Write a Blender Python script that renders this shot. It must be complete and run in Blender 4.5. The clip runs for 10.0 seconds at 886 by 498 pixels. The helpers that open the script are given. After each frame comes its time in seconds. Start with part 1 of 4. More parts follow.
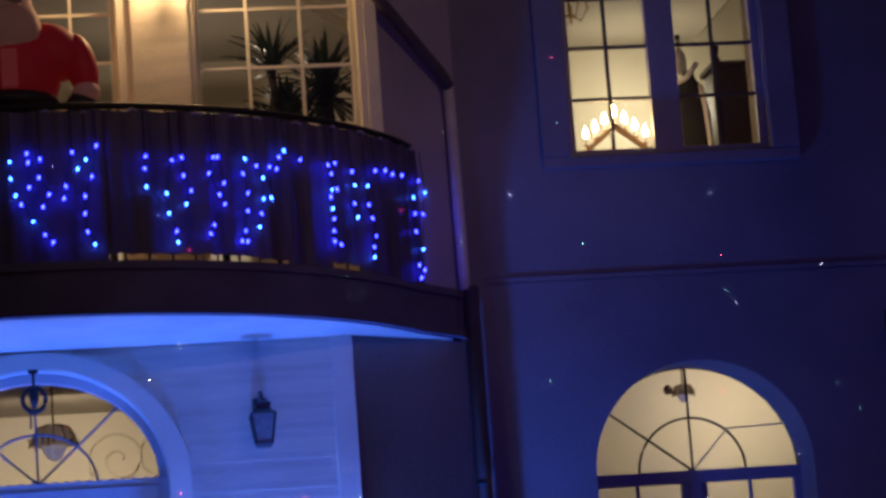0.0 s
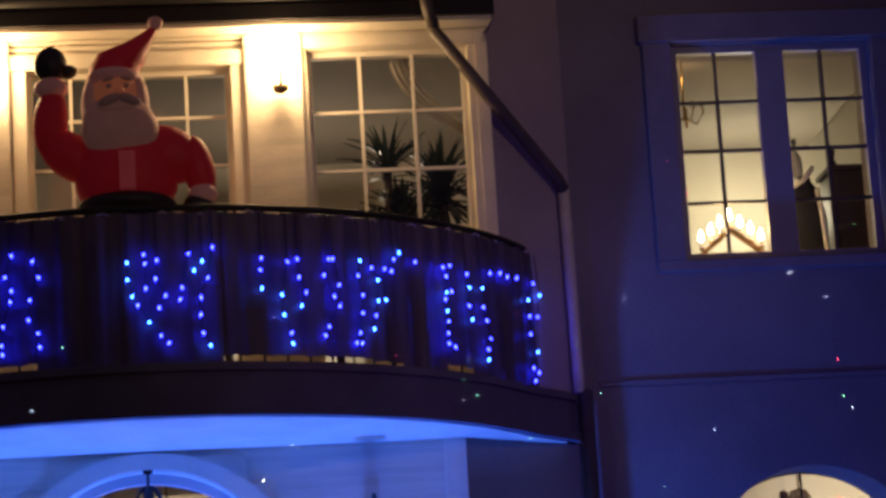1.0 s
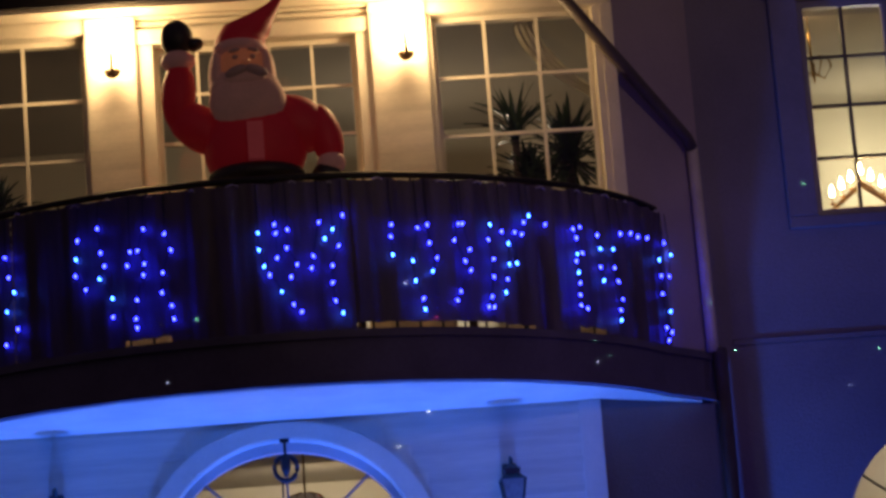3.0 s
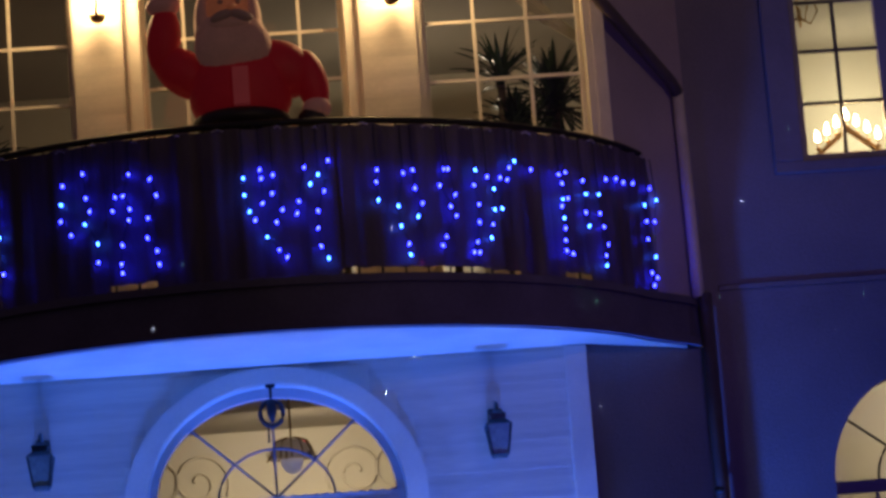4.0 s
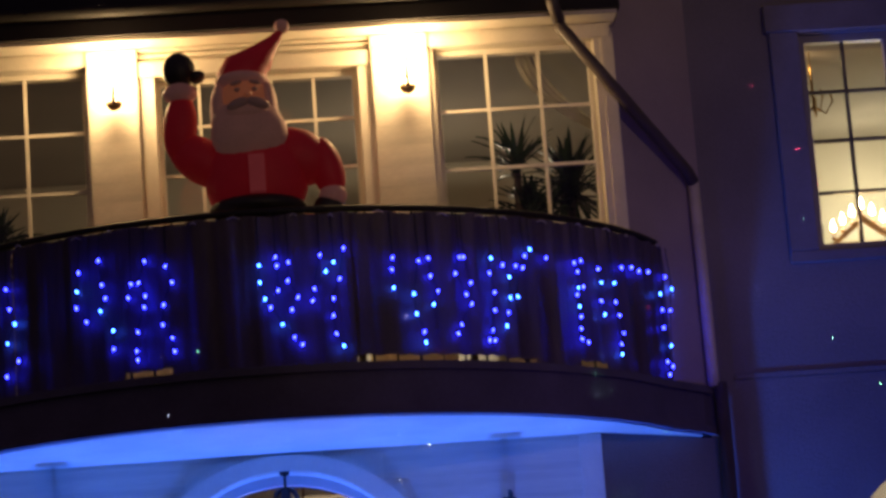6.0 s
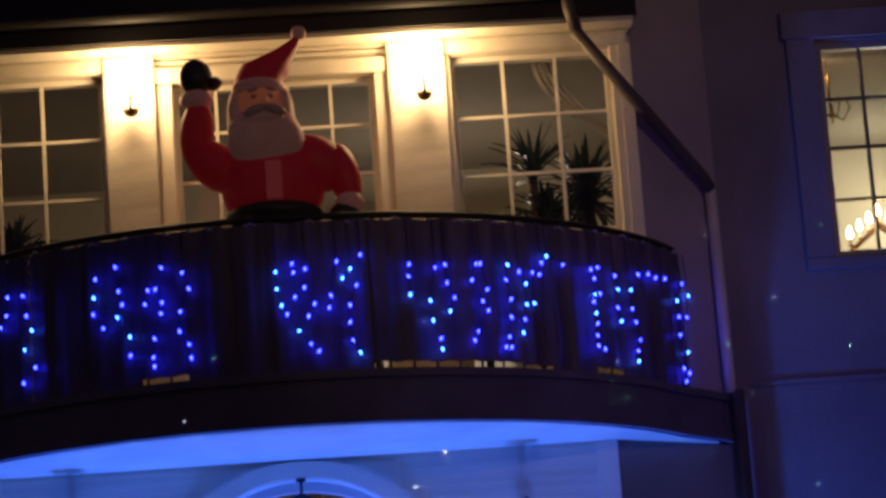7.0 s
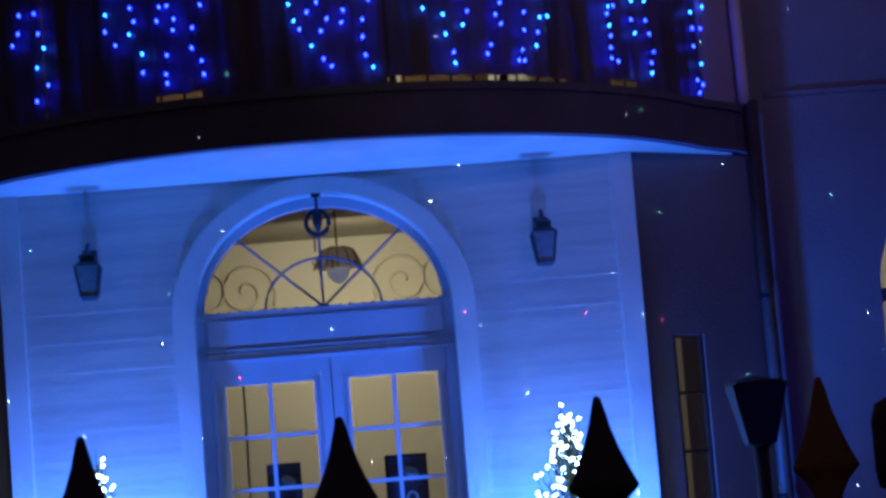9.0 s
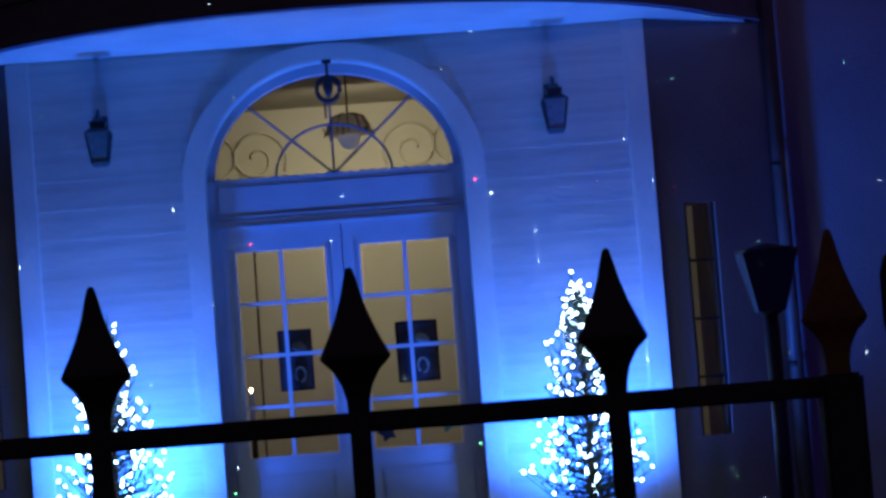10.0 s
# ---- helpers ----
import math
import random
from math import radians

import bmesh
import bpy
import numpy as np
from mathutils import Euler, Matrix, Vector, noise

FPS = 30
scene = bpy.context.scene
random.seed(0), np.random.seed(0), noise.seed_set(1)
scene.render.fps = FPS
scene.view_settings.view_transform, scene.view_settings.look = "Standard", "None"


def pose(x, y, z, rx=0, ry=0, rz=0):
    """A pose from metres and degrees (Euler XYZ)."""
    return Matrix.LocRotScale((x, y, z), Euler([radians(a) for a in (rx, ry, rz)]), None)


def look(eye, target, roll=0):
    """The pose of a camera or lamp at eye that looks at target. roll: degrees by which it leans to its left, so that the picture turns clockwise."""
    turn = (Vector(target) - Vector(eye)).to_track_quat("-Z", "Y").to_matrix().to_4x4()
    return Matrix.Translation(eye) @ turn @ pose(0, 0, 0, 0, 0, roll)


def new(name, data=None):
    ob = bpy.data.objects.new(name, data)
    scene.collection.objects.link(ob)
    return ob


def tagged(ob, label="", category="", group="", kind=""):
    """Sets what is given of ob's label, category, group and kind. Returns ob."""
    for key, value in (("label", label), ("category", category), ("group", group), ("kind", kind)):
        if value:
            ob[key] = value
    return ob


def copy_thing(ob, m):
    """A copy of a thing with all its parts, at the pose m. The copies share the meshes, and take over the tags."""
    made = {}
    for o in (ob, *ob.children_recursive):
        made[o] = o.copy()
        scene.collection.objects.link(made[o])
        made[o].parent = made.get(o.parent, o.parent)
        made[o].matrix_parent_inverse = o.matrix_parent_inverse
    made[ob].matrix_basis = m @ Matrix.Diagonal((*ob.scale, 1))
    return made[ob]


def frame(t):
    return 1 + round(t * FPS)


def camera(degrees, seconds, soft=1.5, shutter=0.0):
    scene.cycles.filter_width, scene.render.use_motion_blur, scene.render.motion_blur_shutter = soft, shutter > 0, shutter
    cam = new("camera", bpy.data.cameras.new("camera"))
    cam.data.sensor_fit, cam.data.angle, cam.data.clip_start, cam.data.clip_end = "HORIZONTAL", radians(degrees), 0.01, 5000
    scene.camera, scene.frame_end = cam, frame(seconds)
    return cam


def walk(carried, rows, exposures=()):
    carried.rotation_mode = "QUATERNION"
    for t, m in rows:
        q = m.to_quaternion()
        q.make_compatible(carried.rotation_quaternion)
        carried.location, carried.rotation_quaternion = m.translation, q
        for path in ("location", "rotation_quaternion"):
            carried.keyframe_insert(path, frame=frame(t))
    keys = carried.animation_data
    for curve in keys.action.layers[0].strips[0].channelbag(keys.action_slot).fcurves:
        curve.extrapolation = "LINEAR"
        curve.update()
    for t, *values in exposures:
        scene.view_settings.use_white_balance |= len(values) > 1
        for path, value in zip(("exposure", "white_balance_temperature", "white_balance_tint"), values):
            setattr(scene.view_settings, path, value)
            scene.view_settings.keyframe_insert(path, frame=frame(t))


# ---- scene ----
cam = camera(17.82, 10.0, soft=3.1)
EYE_X, EYE_Y = 0.090, -19.2
# seconds, eye height, yaw, pitch, lean to the right
ROWS = [
    (0.0, 1.619, -8.223, 9.892, 4.182),
    (0.5, 1.619, -6.531, 11.311, 3.847),
    (1.0, 1.619, -6.002, 12.122, 3.487),
    (1.5, 1.619, -4.158, 12.806, 3.011),
    (1.8, 1.619, -2.988, 13.028, 2.81),
    (2.0, 1.619, -3.213, 12.636, 3.289),
    (2.2, 1.619, -3.235, 12.133, 3.75),
    (3.3, 1.619, -3.409, 11.323, 4.586),
    (3.5, 1.619, -3.538, 11.004, 4.637),
    (4.0, 1.619, -3.474, 10.438, 4.469),
    (4.5, 1.619, -3.326, 10.081, 4.566),
    (5.0, 1.619, -3.145, 9.78, 4.45),
    (5.5, 1.619, -3.303, 10.899, 4.2),
    (5.7, 1.619, -3.316, 11.612, 4.29),
    (6.8, 1.619, -3.085, 12.648, 3.866),
    (7.0, 1.619, -2.96, 12.399, 4.122),
    (7.5, 1.619, -2.742, 10.844, 4.343),
    (8.0, 1.619, -2.651, 9.301, 4.231),
    (8.5, 1.619, -2.499, 7.835, 4.81),
    (9.0, 1.6145, -2.246, 6.654, 4.572),
    (9.5, 1.607, -1.856, 5.501, 4.609),
    (10.0, 1.6, -1.819, 4.023, 4.417),
]


def stand(z, yaw, pitch, lean):
    a, p = radians(yaw), radians(pitch)
    eye = Vector((EYE_X, EYE_Y, z))
    return look(eye, eye + Vector((-math.sin(a) * math.cos(p), math.cos(a) * math.cos(p), math.sin(p))), -lean)


EXPOSURES = [
    (0.0, -0.18, 6350, 16), (1.0, 0.02, 6350, 16), (2.2, 0.0, 6400, 14), (3.5, -0.15, 6500, 12), (4.5, -0.05, 6500, 12), (5.5, 0.05, 6500, 12),
    (7.0, -0.25, 6350, 14), (8.0, -0.25, 6350, 8), (8.5, -0.42, 6100, 3), (9.0, -0.3, 5800, -2), (9.5, -0.40, 5750, -3), (10.0, -0.68, 5850, -1),
]
walk(cam, [(t, stand(z, yaw, pitch, lean)) for t, z, yaw, pitch, lean in ROWS], EXPOSURES)

# ---- night light ----
world = bpy.data.worlds.new("night")
scene.world = world
world.use_nodes = True
wn = world.node_tree
bg = wn.nodes["Background"]
bg.inputs["Color"].default_value = (0.42, 0.27, 0.46, 1)
bg.inputs["Strength"].default_value = 0.09


def lamp(name, kind, at, color, power, size=0.05, target=None, spread=None, blend=0.5):
    data = bpy.data.lights.new(name, kind)
    data.color, data.energy = color, power
    if kind in ("POINT", "SPOT"):
        data.shadow_soft_size = size
    if kind == "AREA":
        data.size = size
    ob = new(name, data)
    ob.matrix_world = look(at, target) if target else pose(*at)
    if spread:
        data.spot_size, data.spot_blend = radians(spread), blend
    return ob


WARM = (1.0, 0.66, 0.30)
CREAM = (1.0, 0.83, 0.58)
BLUE = (0.026, 0.126, 1.0)
for side in (-1, 1):
    # blue floods on the ground beside the lit trees, warm sconces on the balcony piers
    lamp("blue_flood", "SPOT", (1.55 * side, -0.50, 1.25), BLUE, 860, 0.12, (1.50 * side, 0.0, 2.2), 156, 1.0)
    lamp("sconce_light", "POINT", (1.02 * side, -0.26, 7.10), WARM, 57, 0.12)
# garden projector: a deep blue wash and pin-sharp star dots
lamp("projector_wash", "SPOT", (4.2, -13.0, 0.7), (0.085, 0.03, 1.0), 640, 0.35, (4.0, 0.6, 3.6), 40, 1.0)
stars = lamp("projector_stars", "SPOT", (2.4, -13.0, 0.4), (1.0, 1.0, 1.0), 120.0, 0.0, (2.2, 0.0, 1.8), 42, 0.15)
stars.data.use_nodes = True
sn = stars.data.node_tree
glow = sn.nodes["Emission"]
spot_dir = sn.nodes.new("ShaderNodeTexCoord")
cells = sn.nodes.new("ShaderNodeTexVoronoi")
cells.inputs["Scale"].default_value = 98
sn.links.new(spot_dir.outputs["Normal"], cells.inputs["Vector"])
dot = sn.nodes.new("ShaderNodeMath")
dot.operation = "LESS_THAN"
dot.inputs[1].default_value = 0.047
sn.links.new(cells.outputs["Distance"], dot.inputs[0])
power = sn.nodes.new("ShaderNodeMath")
power.operation = "MULTIPLY"
power.inputs[1].default_value = 900
sn.links.new(dot.outputs[0], power.inputs[0])
sn.links.new(power.outputs[0], glow.inputs["Strength"])
split = sn.nodes.new("ShaderNodeSeparateColor")
sn.links.new(cells.outputs["Color"], split.inputs[0])
hue = sn.nodes.new("ShaderNodeValToRGB")
hue.color_ramp.interpolation = "CONSTANT"
hue.color_ramp.elements[0].color, hue.color_ramp.elements[1].color = (0.25, 1.0, 0.45, 1), (1.0, 0.05, 0.10, 1)
hue.color_ramp.elements[1].position = 0.80
hue.color_ramp.elements.new(0.30).color = (0.75, 0.95, 1.0, 1)
sn.links.new(split.outputs[0], hue.inputs[0])
sn.links.new(hue.outputs[0], glow.inputs["Color"])
# unseen warm fill spot behind the camera, added to brown the upper walls
lamp("warm_fill", "SPOT", (10.0, -34.0, 9.0), (1.0, 0.68, 0.44), 2800, 0.3, (2.1, 0.0, 7.0), 13, 1.0)
# rooms
lamp("salon_light", "POINT", (1.2, 3.2, 6.2), CREAM, 38, 0.25)
lamp("study_light", "POINT", (5.15, 3.7, 6.75), (1.0, 0.91, 0.62), 42, 0.15)
lamp("hall_light", "AREA", (0.2, 1.5, 3.98), CREAM, 25, 0.5, (0.2, 3.0, 2.9))
lamp("parlour_light", "POINT", (5.80, 3.3, 4.25), (1.0, 0.88, 0.66), 36, 0.2)

# ---- materials ----


def mat(name, color, rough=0.6, metal=0.0, vary=0.25, scale=3.0, fine=40.0, bump=0.15, glow=0.0, glow_color=None, island=0.0, stretch=(1, 1, 1)):
    m = bpy.data.materials.new(name)
    m.use_nodes = True
    nt = m.node_tree
    b = nt.nodes["Principled BSDF"]
    b.inputs["Roughness"].default_value, b.inputs["Metallic"].default_value = rough, metal
    tc = nt.nodes.new("ShaderNodeTexCoord")
    mp = nt.nodes.new("ShaderNodeMapping")
    mp.inputs["Scale"].default_value = stretch
    nt.links.new(tc.outputs["Object"], mp.inputs["Vector"])
    big, small = nt.nodes.new("ShaderNodeTexNoise"), nt.nodes.new("ShaderNodeTexNoise")
    big.inputs["Scale"].default_value, small.inputs["Scale"].default_value = scale, fine
    big.inputs["Detail"].default_value, small.inputs["Detail"].default_value = 5, 4
    for n in (big, small):
        nt.links.new(mp.outputs["Vector"], n.inputs["Vector"])
    mean = nt.nodes.new("ShaderNodeMath")
    mean.operation = "MULTIPLY_ADD"
    nt.links.new(small.outputs["Fac"], mean.inputs[0])
    mean.inputs[1].default_value = 0.35
    nt.links.new(big.outputs["Fac"], mean.inputs[2])
    ramp = nt.nodes.new("ShaderNodeMapRange")
    ramp.inputs["From Min"].default_value, ramp.inputs["From Max"].default_value = 0.35, 1.0
    ramp.inputs["To Min"].default_value, ramp.inputs["To Max"].default_value = 1 - vary, 1 + vary * 0.6
    nt.links.new(mean.outputs[0], ramp.inputs["Value"])
    value = ramp.outputs["Result"]
    if island:
        info = nt.nodes.new("ShaderNodeObjectInfo")
        r2 = nt.nodes.new("ShaderNodeMapRange")
        r2.inputs["To Min"].default_value, r2.inputs["To Max"].default_value = 1 - island, 1 + island
        nt.links.new(info.outputs["Random"], r2.inputs["Value"])
        mul = nt.nodes.new("ShaderNodeMath")
        mul.operation = "MULTIPLY"
        nt.links.new(value, mul.inputs[0])
        nt.links.new(r2.outputs["Result"], mul.inputs[1])
        value = mul.outputs[0]
    mix = nt.nodes.new("ShaderNodeVectorMath")
    mix.operation = "SCALE"
    mix.inputs[0].default_value = color
    nt.links.new(value, mix.inputs["Scale"])
    nt.links.new(mix.outputs["Vector"], b.inputs["Base Color"])
    if bump:
        bp = nt.nodes.new("ShaderNodeBump")
        bp.inputs["Strength"].default_value, bp.inputs["Distance"].default_value = bump, 0.01
        nt.links.new(small.outputs["Fac"], bp.inputs["Height"])
        nt.links.new(bp.outputs["Normal"], b.inputs["Normal"])
    if glow:
        b.inputs["Emission Color"].default_value = (*(glow_color or color), 1)
        b.inputs["Emission Strength"].default_value = glow
    return m


def glass_mat(name, tint=(0.9, 0.9, 0.88), gloss=0.08):
    """Clear thin pane: see-through, with a little mirror on top."""
    m = bpy.data.materials.new(name)
    m.use_nodes = True
    nt = m.node_tree
    out = nt.nodes["Material Output"]
    nt.nodes.remove(nt.nodes["Principled BSDF"])
    clear, shine, mixer, fres = (nt.nodes.new("ShaderNode" + k) for k in ("BsdfTransparent", "BsdfGlossy", "MixShader", "Fresnel"))
    clear.inputs["Color"].default_value = (*tint, 1)
    shine.inputs["Roughness"].default_value = 0.03
    fres.inputs["IOR"].default_value = 1.45
    nt.links.new(fres.outputs[0], mixer.inputs[0])
    nt.links.new(clear.outputs[0], mixer.inputs[1])
    nt.links.new(shine.outputs[0], mixer.inputs[2])
    nt.links.new(mixer.outputs[0], out.inputs["Surface"])
    return m


M_SIDING = mat("cream_siding", (0.62, 0.56, 0.46), 0.55, vary=0.34, scale=2.0, fine=30, bump=0.25, island=0.07, stretch=(0.3, 1, 5))
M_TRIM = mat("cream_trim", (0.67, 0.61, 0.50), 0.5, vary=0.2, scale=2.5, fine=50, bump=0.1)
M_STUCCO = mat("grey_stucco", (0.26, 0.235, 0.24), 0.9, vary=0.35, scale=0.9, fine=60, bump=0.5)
M_FASCIA = mat("dark_fascia", (0.16, 0.14, 0.19), 0.6, vary=0.4, scale=2.0, fine=40)
M_ROOF = mat("dark_roof", (0.022, 0.018, 0.018), 0.85, vary=0.4, scale=2.0, fine=30)
M_DARKBAR = mat("dark_glazing_bar", (0.06, 0.05, 0.05), 0.5, vary=0.15, scale=3.0)
M_WINDOW = mat("blue_grey_frame", (0.28, 0.27, 0.30), 0.5, vary=0.15, scale=3.0)
M_SPOKE = mat("grey_fanlight_bar", (0.12, 0.11, 0.12), 0.5, vary=0.2, scale=5.0)
M_DOOR = mat("painted_door", (0.44, 0.42, 0.42), 0.45, vary=0.15, scale=3.0, fine=50)
M_IRON = mat("black_iron", (0.013, 0.011, 0.011), 0.6, vary=0.4, scale=20, fine=120, bump=0.08)
M_BROWN_IRON = mat("brown_iron", (0.30, 0.13, 0.045), 0.7, vary=0.4, scale=20, fine=120, bump=0.3)
# downpipe colour with the warm lamp light put into it
M_PIPE_LIT = mat("lamplit_pipe", (0.78, 0.70, 0.62), 0.5, vary=0.2, scale=6)
# cream side wall toned down; its dimmer light is in the colour
M_SIDEWALL = mat("dimmed_render", (0.46, 0.38, 0.35), 0.85, vary=0.25, scale=1.2, fine=60, bump=0.4)
M_CASING = mat("grey_window_casing", (0.27, 0.24, 0.245), 0.85, vary=0.25, scale=3.0, fine=40)
M_DECKING = mat("pale_deck_boards", (0.46, 0.38, 0.29), 0.7, vary=0.3, scale=3.0, fine=30, stretch=(6, 0.5, 1))
M_PIPE = mat("copper_pipe", (0.11, 0.085, 0.075), 0.5, metal=0.0, vary=0.3, scale=6)
M_CLOTH = mat("dark_screen_cloth", (0.12, 0.088, 0.11), 0.5, vary=0.5, scale=5, fine=80, bump=0.4, stretch=(2.5, 2.5, 0.5))
M_FENCE = mat("weathered_black_iron", (0.050, 0.037, 0.040), 0.6, vary=0.45, scale=30, fine=140, bump=0.12)
M_BRONZE = mat("aged_bronze", (0.26, 0.17, 0.08), 0.5, vary=0.3, scale=20)
M_SHEER = mat("sheer_curtain", (0.62, 0.58, 0.50), 0.9, vary=0.25, scale=5)
M_BRASS = mat("old_brass", (0.30, 0.19, 0.07), 0.35, metal=0.9, vary=0.3, scale=20)
M_LANTERN = mat("green_black_lantern", (0.035, 0.055, 0.05), 0.4, vary=0.3, scale=20)
M_LANTERN_GLASS = mat("dull_lantern_glass", (0.20, 0.25, 0.22), 0.25, vary=0.3, scale=20)
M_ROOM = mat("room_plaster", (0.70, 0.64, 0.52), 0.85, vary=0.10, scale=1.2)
# room plaster at half tone; the dimness of ceilings is in the colour
M_ROOM_DIM = mat("dimmed_plaster", (0.34, 0.30, 0.25), 0.85, vary=0.25, scale=1.0)
M_FLOORBOARD = mat("room_floor", (0.25, 0.15, 0.08), 0.5, vary=0.3, scale=4)
M_WOOD = mat("dark_cabinet_wood", (0.05, 0.03, 0.022), 0.45, vary=0.4, scale=8, stretch=(1, 1, 0.2))
M_PINE = mat("carved_pine", (0.45, 0.27, 0.11), 0.5, vary=0.3, scale=20)
M_LEAF = mat("house_plant_leaf", (0.030, 0.055, 0.028), 0.22, vary=0.5, scale=9)
M_TWIG = mat("conifer_needles", (0.035, 0.06, 0.035), 0.7, vary=0.5, scale=12)
M_BARK = mat("bark", (0.08, 0.055, 0.04), 0.9, vary=0.4, scale=10)
M_POT = mat("terracotta_pot", (0.22, 0.10, 0.06), 0.8, vary=0.3, scale=6)
M_GROUND = mat("wintry_lawn", (0.035, 0.045, 0.025), 0.95, vary=0.6, scale=0.6, fine=14, bump=0.8)
# figure nylons carry a faint painted glow, with no lamp inside
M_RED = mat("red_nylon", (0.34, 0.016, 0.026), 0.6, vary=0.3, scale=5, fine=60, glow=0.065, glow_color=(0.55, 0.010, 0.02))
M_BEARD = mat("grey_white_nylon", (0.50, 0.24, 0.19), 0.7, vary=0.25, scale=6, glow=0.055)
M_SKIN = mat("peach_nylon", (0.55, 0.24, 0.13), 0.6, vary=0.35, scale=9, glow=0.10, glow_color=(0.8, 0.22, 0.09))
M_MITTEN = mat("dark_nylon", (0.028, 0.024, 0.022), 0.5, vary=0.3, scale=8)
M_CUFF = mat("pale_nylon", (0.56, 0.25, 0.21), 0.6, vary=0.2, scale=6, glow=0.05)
M_GLASS = glass_mat("window_glass")
M_BULB_BLUE = mat("blue_led", (0.05, 0.08, 0.9), 0.3, bump=0, glow=56, glow_color=(0.014, 0.018, 1.0))
M_BULB_CYAN = mat("cyan_led", (0.2, 0.6, 0.9), 0.3, bump=0, glow=48, glow_color=(0.020, 0.085, 1.0))
M_BULB_WHITE = mat("white_led", (0.8, 0.85, 1.0), 0.3, bump=0, glow=26, glow_color=(0.66, 0.82, 1.0))
M_FLAME = mat("candle_bulb", (1.0, 0.8, 0.5), 0.3, bump=0, glow=90, glow_color=(1.0, 0.66, 0.30))
M_SCONCE = mat("sconce_bulb", (1.0, 0.8, 0.5), 0.3, bump=0, glow=14, glow_color=(1.0, 0.72, 0.38))
M_CABLE = mat("dark_cable", (0.015, 0.02, 0.018), 0.6, bump=0)
M_PHOTO = mat("dark_print", (0.05, 0.045, 0.05), 0.4, vary=0.8, scale=9, fine=25)
M_FADED = mat("faded_print", (0.42, 0.40, 0.30), 0.6, vary=0.6, scale=14)
M_STREAK_CORD = mat("pale_streak_cord", (0.62, 0.56, 0.52), 0.35, vary=0.3, scale=20)
M_WHITE = mat("white_cloth", (0.75, 0.73, 0.68), 0.8, vary=0.12, scale=6)

# ---- mesh helpers ----


def box(bm, x0, x1, y0, y1, z0, z1):
    r = bmesh.ops.create_cube(bm, size=1)
    for v in r["verts"]:
        v.co = Vector(((x0 + x1) / 2 + v.co.x * (x1 - x0), (y0 + y1) / 2 + v.co.y * (y1 - y0), (z0 + z1) / 2 + v.co.z * (z1 - z0)))
    return r["verts"]


def prism(bm, corners, z0, z1):
    """Upright solid over a plan outline (counter-clockwise from above)."""
    low = [bm.verts.new((x, y, z0)) for x, y in corners]
    top = [bm.verts.new((x, y, z1)) for x, y in corners]
    bm.faces.new(list(reversed(low)))
    bm.faces.new(top)
    n = len(corners)
    for i in range(n):
        j = (i + 1) % n
        bm.faces.new((low[i], low[j], top[j], top[i]))


def slab(bm, outline, y0, y1):
    """Solid between y0 and y1 over an outline in x and z."""
    near = [bm.verts.new((x, y0, z)) for x, z in outline]
    far = [bm.verts.new((x, y1, z)) for x, z in outline]
    n = len(outline)
    bm.faces.new(near)
    bm.faces.new(list(reversed(far)))
    for i in range(n):
        j = (i + 1) % n
        bm.faces.new((near[j], near[i], far[i], far[j]))


def tube(bm, points, radius, sides=8, tip=None):
    """Round bar along points; tip: the last radius."""
    pts = [Vector(p) for p in points]
    rings = []
    for i, p in enumerate(pts):
        d = (pts[min(i + 1, len(pts) - 1)] - pts[max(i - 1, 0)]).normalized()
        a = d.cross(Vector((0, 0, 1)) if abs(d.z) < 0.9 else Vector((1, 0, 0))).normalized()
        b = d.cross(a)
        r = radius if tip is None else radius + (tip - radius) * i / (len(pts) - 1)
        rings.append([bm.verts.new(p + (a * math.cos(k * math.tau / sides) + b * math.sin(k * math.tau / sides)) * r) for k in range(sides)])
    for s, t in zip(rings, rings[1:]):
        for k in range(sides):
            bm.faces.new((s[k], s[(k + 1) % sides], t[(k + 1) % sides], t[k]))
    bm.faces.new(list(reversed(rings[0])))
    bm.faces.new(rings[-1])


def turned(bm, profile, at=(0, 0, 0), sides=16, flat=1.0):
    """Solid of revolution about an upright axis: profile of (radius, height)."""
    rings = []
    for r, z in profile:
        rings.append([bm.verts.new((at[0] + max(r, 1e-4) * math.cos(k * math.tau / sides), at[1] + flat * max(r, 1e-4) * math.sin(k * math.tau / sides), at[2] + z)) for k in range(sides)])
    for s, t in zip(rings, rings[1:]):
        for k in range(sides):
            bm.faces.new((s[k], s[(k + 1) % sides], t[(k + 1) % sides], t[k]))
    bm.faces.new(list(reversed(rings[0])))
    bm.faces.new(rings[-1])


def blob(bm, at, size, turn=(0, 0, 0), index=0, segments=20):
    r = bmesh.ops.create_uvsphere(bm, u_segments=segments, v_segments=segments // 2 + 2, radius=1)
    m = pose(*at, *turn) @ Matrix.Diagonal((*size, 1))
    for v in r["verts"]:
        v.co = m @ v.co
    for f in {f for v in r["verts"] for f in v.link_faces}:
        f.material_index, f.smooth = index, True


